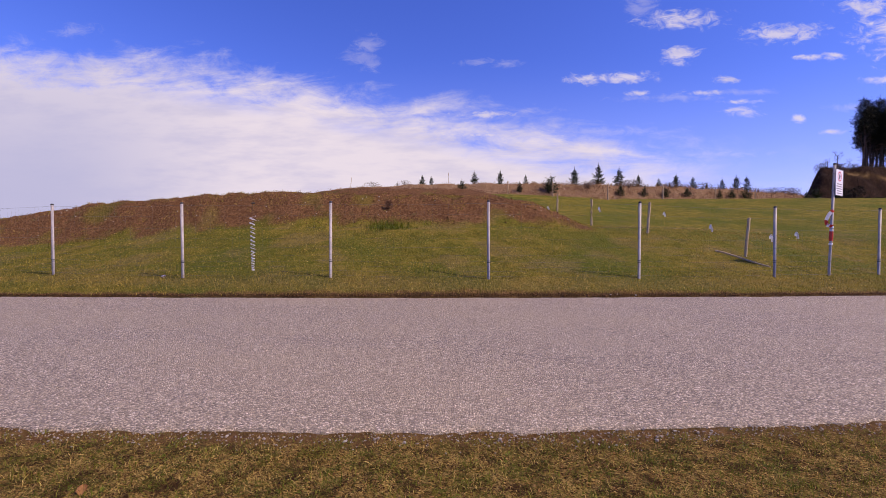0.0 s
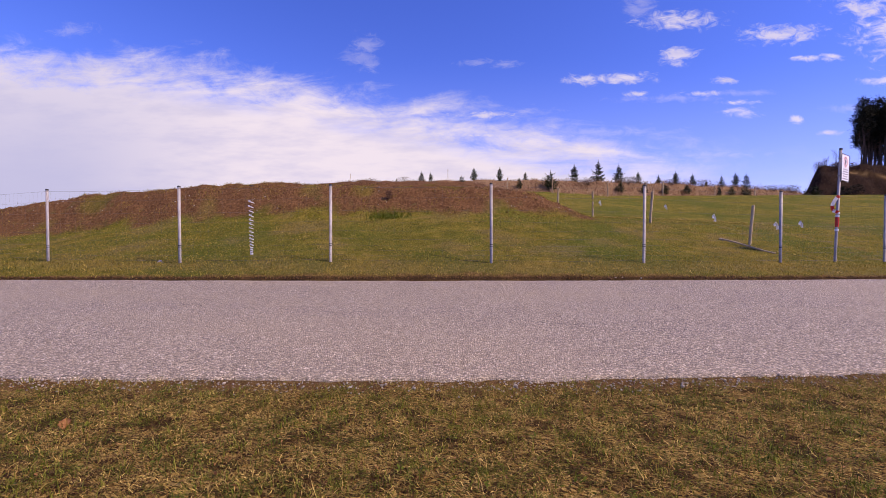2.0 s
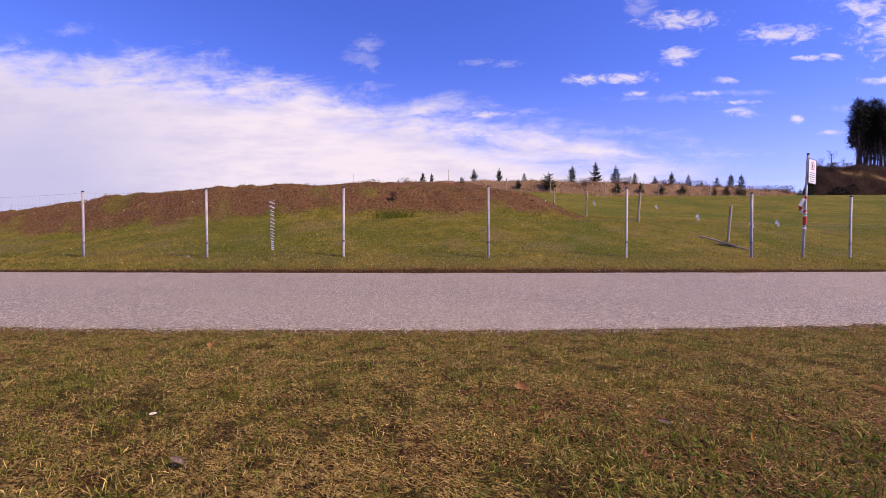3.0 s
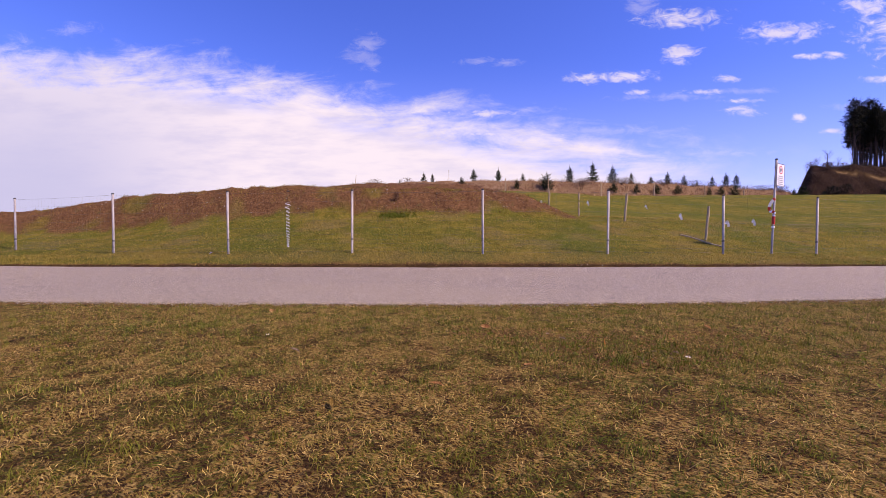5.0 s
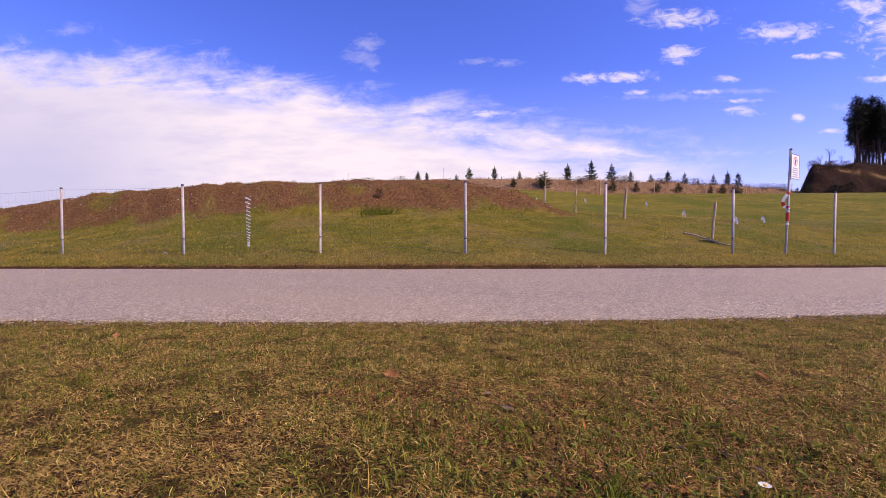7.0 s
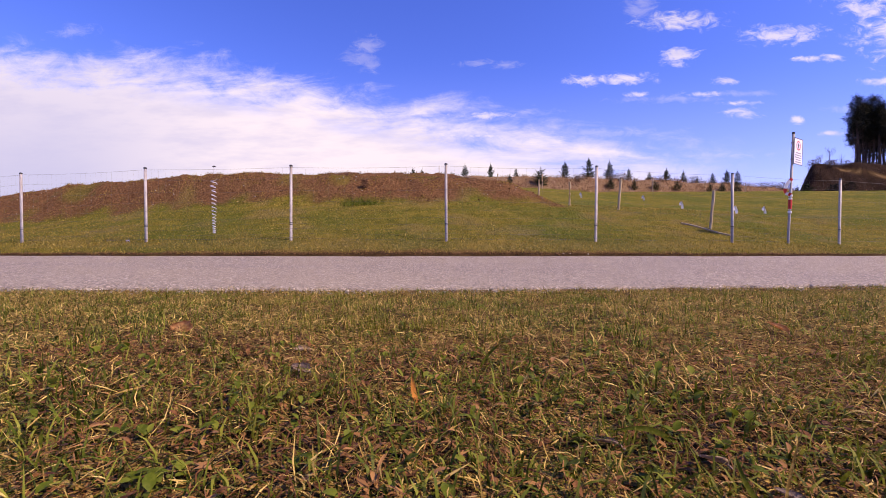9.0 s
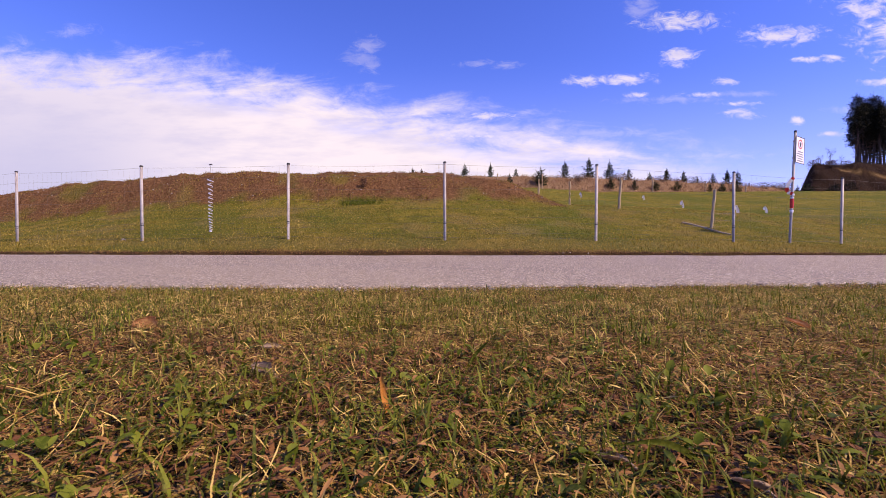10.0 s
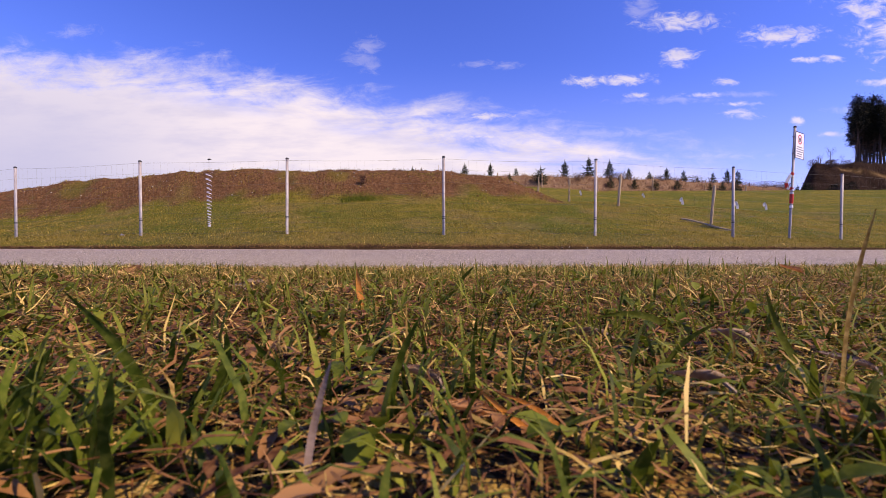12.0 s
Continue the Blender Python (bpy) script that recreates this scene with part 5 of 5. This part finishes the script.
for row in ((1.215, 1.13, 0.06, 0.038, 70, 8, -26, M_DEADLEAF, "curled light brown dead leaf lying on the grass", 0.010),
            (1.60, 0.84, 0.04, 0.02, 60, 8, -20, M_GREYLEAF, "pale withered dead leaf lying on the grass", 0.012),
            (1.86, 0.525, 0.022, 0.014, 80, 12, 10, M_GREYLEAF, "curled grey-violet dead leaf lying on the grass", 0.009),
            (1.985, 0.51, 0.022, 0.014, 85, 5, 20, M_GREYLEAF, "curled grey-violet dead leaf lying on the grass"),
            (2.06, 0.61, 0.026, 0.017, 95, 15, 25, M_GREYLEAF, "curled grey-violet dead leaf lying on the grass"),
            (1.885, 0.485, 0.022, 0.013, 75, 8, 6, M_DEADLEAF, "small rusty brown dead leaf in the grass", 0.007),
            (1.55, 0.97, 0.032, 0.018, 120, 6, -15, M_GREYLEAF, "pale withered dead leaf lying on the grass", 0.008),
            (-0.41, 1.83, 0.05, 0.035, 30, 25, 0, M_DEADLEAF, "curled light brown dead leaf lying on the grass"),
            (1.98, 0.66, 0.03, 0.016, 60, -6, 14, M_GREYLEAF, "pale withered dead leaf lying on the grass", 0.008),
            (0.99, 0.12, 0.045, 0.025, 100, 10, 5, M_DEADLEAF, "small rusty brown dead leaf in the grass"),
            (0.68, -0.08, 0.06, 0.018, 20, 12, 0, M_STRAW, "bleached strap of dead leaf on the grass"),
            (2.09, 0.56, 0.024, 0.012, 50, 10, 0, M_GREYLEAF, "bleached strap of dead leaf on the grass"),
            (1.35, 0.35, 0.05, 0.026, 140, 8, 12, M_DEADLEAF, "small rusty brown dead leaf in the grass"),
            (0.3, 0.55, 0.045, 0.022, 75, 14, 4, M_GREYLEAF, "pale withered dead leaf lying on the grass"),
            (2.5, 1.15, 0.05, 0.026, 10, 12, 4, M_DEADLEAF, "small rusty brown dead leaf in the grass"),
            (2.02, 0.47, 0.03, 0.018, 150, 10, 4, M_DEADLEAF, "small rusty brown dead leaf in the grass")):
    build_leaf(*row)


def build_daisy(x, y):
    z = ground_z(x, y)
    ob = base("daisy", pose(x, y, z) @ Matrix.Diagonal((0.75, 0.75, 0.9, 1)), "white daisy with a yellow middle open in the lawn", "flower")
    bm = bmesh.new()
    tube(bm, [(0, 0, 0), (0.002, 0, 0.02), (0, 0, 0.036)], [0.0012, 0.001, 0.001], 5)
    part("stem", bm, M_HERB, ob)
    bm = bmesh.new()
    bmesh.ops.create_uvsphere(bm, u_segments=10, v_segments=6, radius=0.0045, matrix=Matrix.Translation((0, 0, 0.038)) @ Matrix.Diagonal((1, 1, 0.6, 1)))
    part("flower_middle", bm, M_YELLOW, ob)
    for k in range(14):
        a = 2 * math.pi * k / 14
        bm = bmesh.new()
        m = Matrix.Rotation(a, 4, "Z")
        pts = [(-0.001, 0.003, 0.037), (0.001, 0.003, 0.037), (0.0026, 0.009, 0.0385), (0.0018, 0.0145, 0.039), (-0.0018, 0.0145, 0.039), (-0.0026, 0.009, 0.0385)]
        bm.faces.new([bm.verts.new(m @ Vector(p)) for p in pts])
        bmesh.ops.solidify(bm, geom=bm.faces[:], thickness=0.0005)
        part("petal", bm, M_PETAL, ob)


build_daisy(0.06, 0.785)
build_daisy(2.04, 0.463)


def build_strap(foot, tip, wide, sag, mat, label):
    """One large single blade from its foot in the lawn to its tip, bowed sideways by sag, with a keel along the middle."""
    foot, tip = Vector((foot[0], foot[1], ground_z(foot[0], foot[1]) - 0.003)), Vector(tip)
    ob = base("grass_blade", Matrix.Translation(foot), label, "grass blade", "single tall blades in the lawn")
    run = tip - foot
    side = run.cross(Vector((0, 1, 0.25))).normalized()
    bm = bmesh.new()
    rows = []
    for k in range(13):
        t = k / 12
        w = wide * 0.5 * (0.7 + 0.6 * t) * (1 - t ** 3) + 0.0002
        p = run * t + side * sag * math.sin(math.pi * t) + Vector((0, 0.004 * math.sin(2.4 * t), 0))
        turn = Vector((0, 1, 0)) * (0.35 * w * math.sin(3 * t + 0.5))
        rows.append([bm.verts.new(p - side * w + turn), bm.verts.new(p + Vector((0, 0.25 * w, 0))), bm.verts.new(p + side * w - turn)])
    for p, q in zip(rows, rows[1:]):
        for j in (0, 1):
            bm.faces.new((p[j], p[j + 1], q[j + 1], q[j]))
    part("blade", bm, mat, ob, smooth=True)


GREEN_BLADE = "long green grass blade bent over the lawn"
for row in (((1.785, 0.73), (1.778, 0.725, 0.094), 0.006, 0.002, M_ORANGE, "upright orange withered grass blade in the lawn"),
            ((2.045, 0.509), (2.051, 0.499, 0.134), 0.0028, 0.002, M_STRAW, "tall dry straw stalk standing in the lawn"),
            ((1.775, 0.469), (1.742, 0.459, 0.103), 0.0042, -0.003, M_GREEN, GREEN_BLADE),
            ((1.838, 0.436), (1.847, 0.430, 0.088), 0.0019, 0.002, M_GREYLEAF, "withered grey stalk standing in the lawn"),
            ((1.832, 0.462), (1.878, 0.452, 0.054), 0.0052, 0.005, M_GREEN, GREEN_BLADE),
            ((1.854, 0.483), (1.867, 0.473, 0.093), 0.003, 0.004, M_GREEN, GREEN_BLADE),
            ((2.075, 0.549), (2.036, 0.539, 0.095), 0.0046, 0.004, M_GREEN, GREEN_BLADE),
            ((1.934, 0.446), (1.937, 0.436, 0.066), 0.0055, 0.001, M_GREEN, GREEN_BLADE),
            ((1.917, 0.478), (1.888, 0.468, 0.068), 0.0022, 0.002, M_ORANGE, "orange withered grass blade lying in the lawn"),
            ((1.925, 0.484), (1.895, 0.476, 0.064), 0.0018, -0.002, M_ORANGE, "orange withered grass blade lying in the lawn"),
            ((1.725, 0.457), (1.75, 0.447, 0.086), 0.005, 0.004, M_GREEN, GREEN_BLADE),
            ((1.754, 0.44), (1.785, 0.43, 0.084), 0.005, -0.005, M_GREEN, GREEN_BLADE),
            ((1.762, 0.445), (1.742, 0.44, 0.078), 0.0046, 0.003, M_GREEN, GREEN_BLADE),
            ((1.745, 0.452), (1.80, 0.445, 0.07), 0.004, -0.006, M_GREEN, GREEN_BLADE),
            ((2.06, 0.665), (1.985, 0.65, 0.062), 0.006, -0.012, M_GREEN, GREEN_BLADE),
            ((1.866, 0.911), (1.897, 0.901, 0.087), 0.0055, 0.003, M_GREEN, GREEN_BLADE),
            ((1.778, 0.481), (1.794, 0.471, 0.087), 0.005, -0.003, M_GREEN, GREEN_BLADE),
            ((1.81, 0.52), (1.783, 0.51, 0.075), 0.0045, 0.004, M_HERB, GREEN_BLADE),
            ((1.99, 0.56), (2.02, 0.55, 0.078), 0.004, 0.005, M_GREEN, GREEN_BLADE),
            ((2.04, 0.475), (2.015, 0.47, 0.07), 0.0045, -0.004, M_GREEN, GREEN_BLADE),
            ((1.90, 0.445), (1.86, 0.44, 0.06), 0.0022, 0.003, M_STRAW, "bleached straw stalk lying in the lawn")):
    build_strap(*row)
